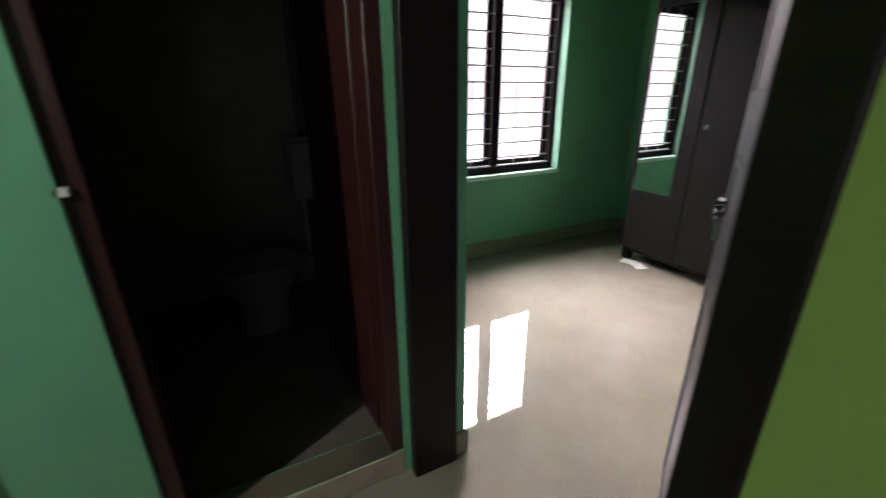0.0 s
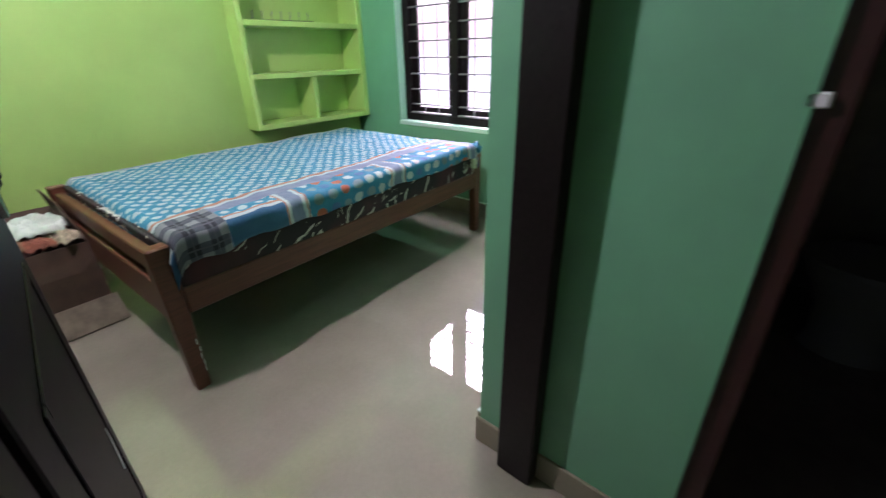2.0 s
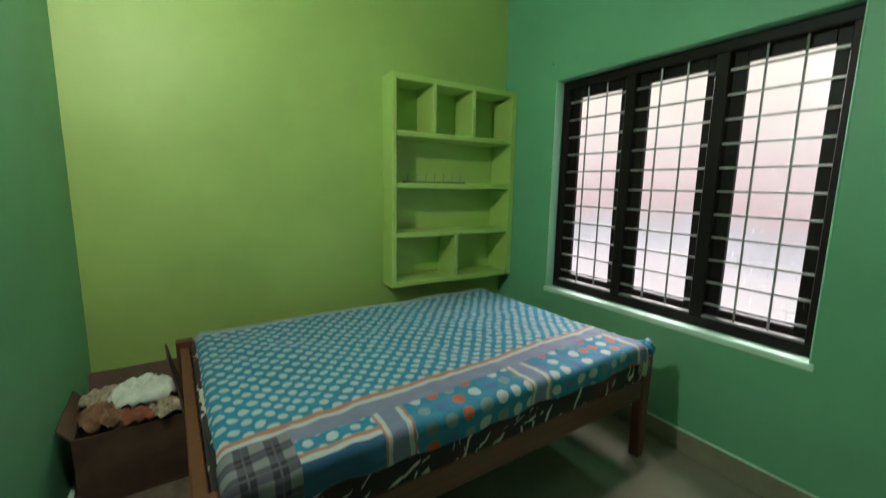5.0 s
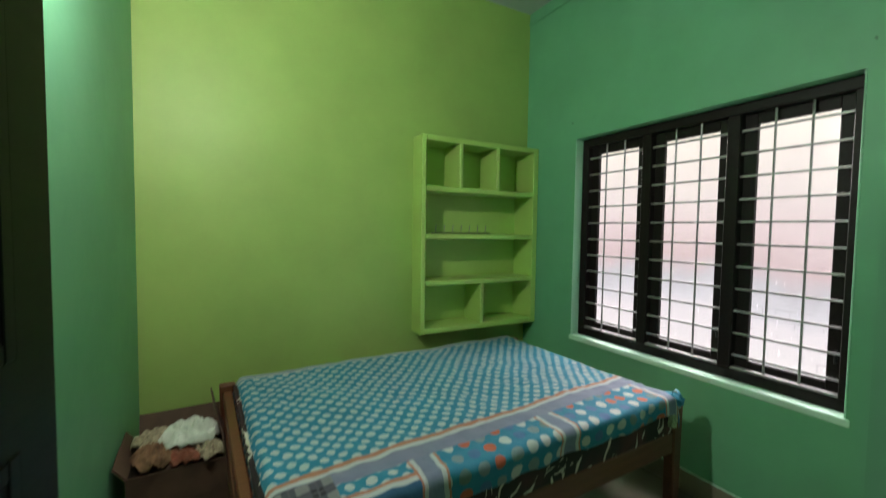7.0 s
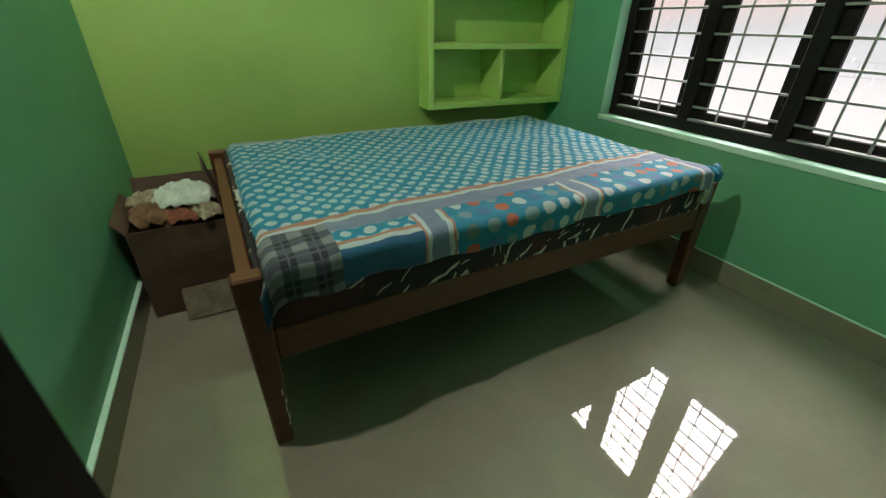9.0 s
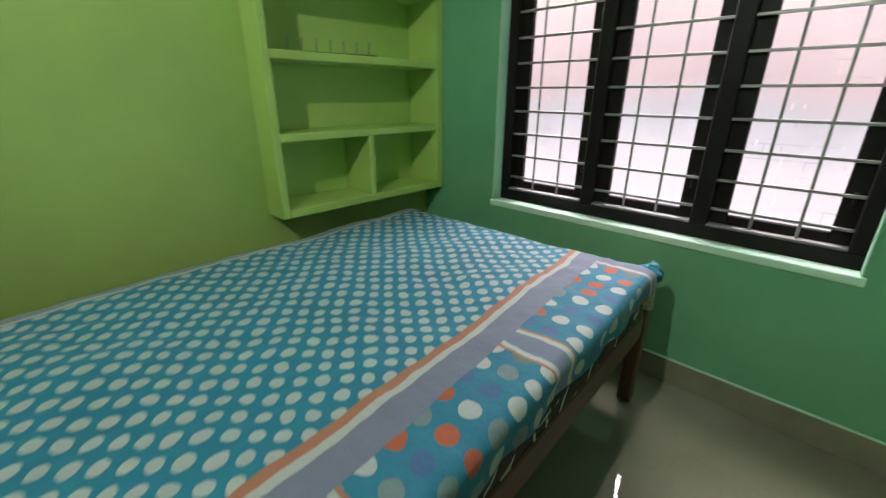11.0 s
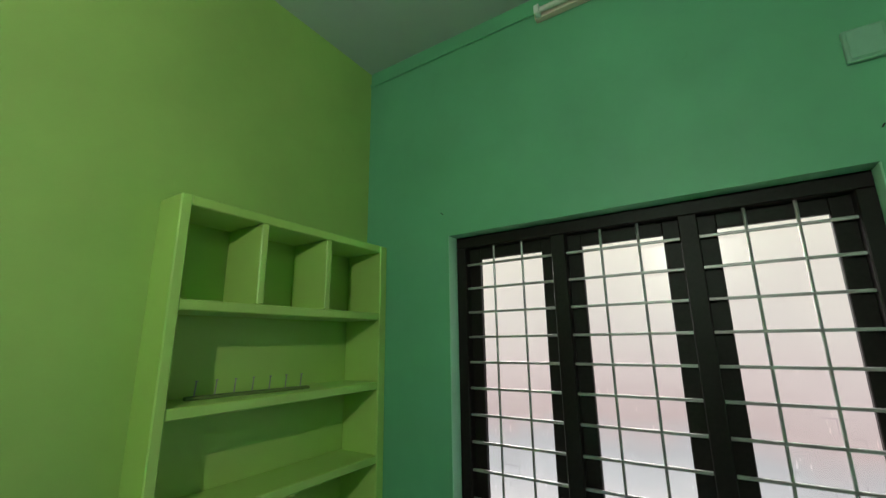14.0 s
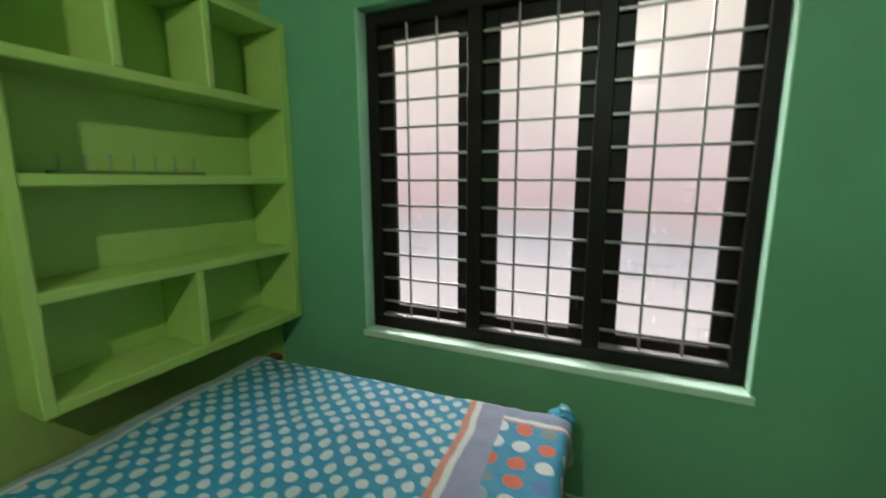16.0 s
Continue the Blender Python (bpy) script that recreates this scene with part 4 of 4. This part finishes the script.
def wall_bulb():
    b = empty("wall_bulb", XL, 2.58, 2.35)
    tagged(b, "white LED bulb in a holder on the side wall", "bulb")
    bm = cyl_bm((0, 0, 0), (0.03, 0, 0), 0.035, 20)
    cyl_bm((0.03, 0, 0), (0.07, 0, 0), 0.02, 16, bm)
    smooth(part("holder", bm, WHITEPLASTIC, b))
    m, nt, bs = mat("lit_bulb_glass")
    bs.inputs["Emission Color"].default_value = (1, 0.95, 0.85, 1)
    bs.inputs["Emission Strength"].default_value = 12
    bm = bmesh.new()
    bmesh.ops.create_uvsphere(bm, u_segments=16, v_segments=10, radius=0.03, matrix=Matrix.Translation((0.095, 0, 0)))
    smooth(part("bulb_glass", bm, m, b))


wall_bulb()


# ---------------------------------------------------------------- second bedroom
def wardrobe():
    w = empty("wardrobe", 1.755, -2.10, 0)
    tagged(w, "dark brown steel wardrobe with a door mirror", "wardrobe")
    W, D, H = 0.92, 0.56, 1.93
    part("body", box_bm((0, -D, 0.10), (W, -0.02, H), 0.006), WARDROBE, w)
    part("plinth", box_bm((0.02, -D + 0.02, 0.075), (W - 0.02, -0.03, 0.10), 0.003), WARDROBE, w)
    for x in (0.01, W - 0.07):
        for y in (-D + 0.01, -0.075):
            part("foot", box_bm((x, y, 0.004), (x + 0.06, y + 0.055, 0.10), 0.004), WARDROBE, w)
    for k in (0, 1):
        x0 = 0.004 + k * W / 2
        door = part("door", box_bm((x0, -0.02, 0.115), (x0 + W / 2 - 0.008, 0.0, H - 0.015), 0.005), WARDROBE, w)
        if k == 1:
            part("mirror", box_bm((0.575, -0.001, 0.578), (0.875, 0.005, 1.80), 0.002), MIRROR, door, "narrow wall mirror on the door")
        else:
            bm = cyl_bm((0.409, -0.001, 1.063), (0.409, 0.010, 1.063), 0.015, 14)
            box_bm((0.392, 0.008, 1.058), (0.426, 0.018, 1.068), 0.002, bm)
            part("lock", bm, CHROME, door, "chrome lock")
            part("clasp", box_bm((0.172, -0.001, 0.575), (0.236, 0.014, 0.665), 0.004), BLACKMETAL, door, "black clasp")
            for zz in ((0.598, 0.612), (0.620, 0.648)):
                part("sticker", box_bm((0.190, 0.013, zz[0]), (0.232, 0.016, zz[1]), 0.001), PAPER, door, "small white sticker")


wardrobe()
for (x, y, a) in ((2.555, -2.085, 20), (2.46, -2.075, -25), (1.80, -2.10, 8)):
    p = part("folded_paper", box_bm((-0.06, -0.045, 0), (0.06, 0.045, 0.003), 0.001), PAPER)
    p.matrix_world = pose(x, y, 0.001, 0, 0, a)
    tagged(p, "folded white paper packed under a wardrobe foot", "paper", "papers under the wardrobe feet")


# ---------------------------------------------------------------- bathroom
def lathe(profile, n=28, sx=1.0, sy=1.0):
    bm = bmesh.new()
    rings = []
    for r, z in profile:
        rings.append([bm.verts.new((r * sx * math.cos(2 * math.pi * k / n), r * sy * math.sin(2 * math.pi * k / n), z)) for k in range(n)])
    for a, b in zip(rings, rings[1:]):
        for k in range(n):
            bm.faces.new((a[k], a[(k + 1) % n], b[(k + 1) % n], b[k]))
    bm.faces.new(list(reversed(rings[0])))
    bm.faces.new(rings[-1])
    return bm


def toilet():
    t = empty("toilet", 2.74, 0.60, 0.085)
    tagged(t, "ceramic toilet on the dark bathroom floor, shade put into its brown-grey colour", "toilet")
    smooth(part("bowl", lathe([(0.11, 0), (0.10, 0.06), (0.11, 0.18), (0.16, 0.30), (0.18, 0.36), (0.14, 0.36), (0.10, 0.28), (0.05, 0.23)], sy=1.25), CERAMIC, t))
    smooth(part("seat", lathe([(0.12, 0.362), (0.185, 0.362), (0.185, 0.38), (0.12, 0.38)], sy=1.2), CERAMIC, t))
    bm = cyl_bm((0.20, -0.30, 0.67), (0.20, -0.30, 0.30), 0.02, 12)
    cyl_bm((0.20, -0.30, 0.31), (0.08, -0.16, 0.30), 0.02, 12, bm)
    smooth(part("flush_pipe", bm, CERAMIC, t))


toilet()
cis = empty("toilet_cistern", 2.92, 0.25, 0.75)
tagged(cis, "flush cistern on the bathroom side wall, shade put into its brown-grey colour", "cistern")
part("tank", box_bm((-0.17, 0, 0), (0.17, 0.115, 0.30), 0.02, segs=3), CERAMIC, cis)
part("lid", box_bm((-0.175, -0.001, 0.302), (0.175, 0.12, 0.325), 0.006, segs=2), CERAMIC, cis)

# ---------------------------------------------------------------- litter
tagged(crumple("dry_leaf", (1.437, 1.257, 0.004), (0.016, 0.009, 0.004), plain("brown_leaf", (0.09, 0.07, 0.03), 0.8), 8, 0.9, 3), "small dry brown leaf on the floor", "leaf")
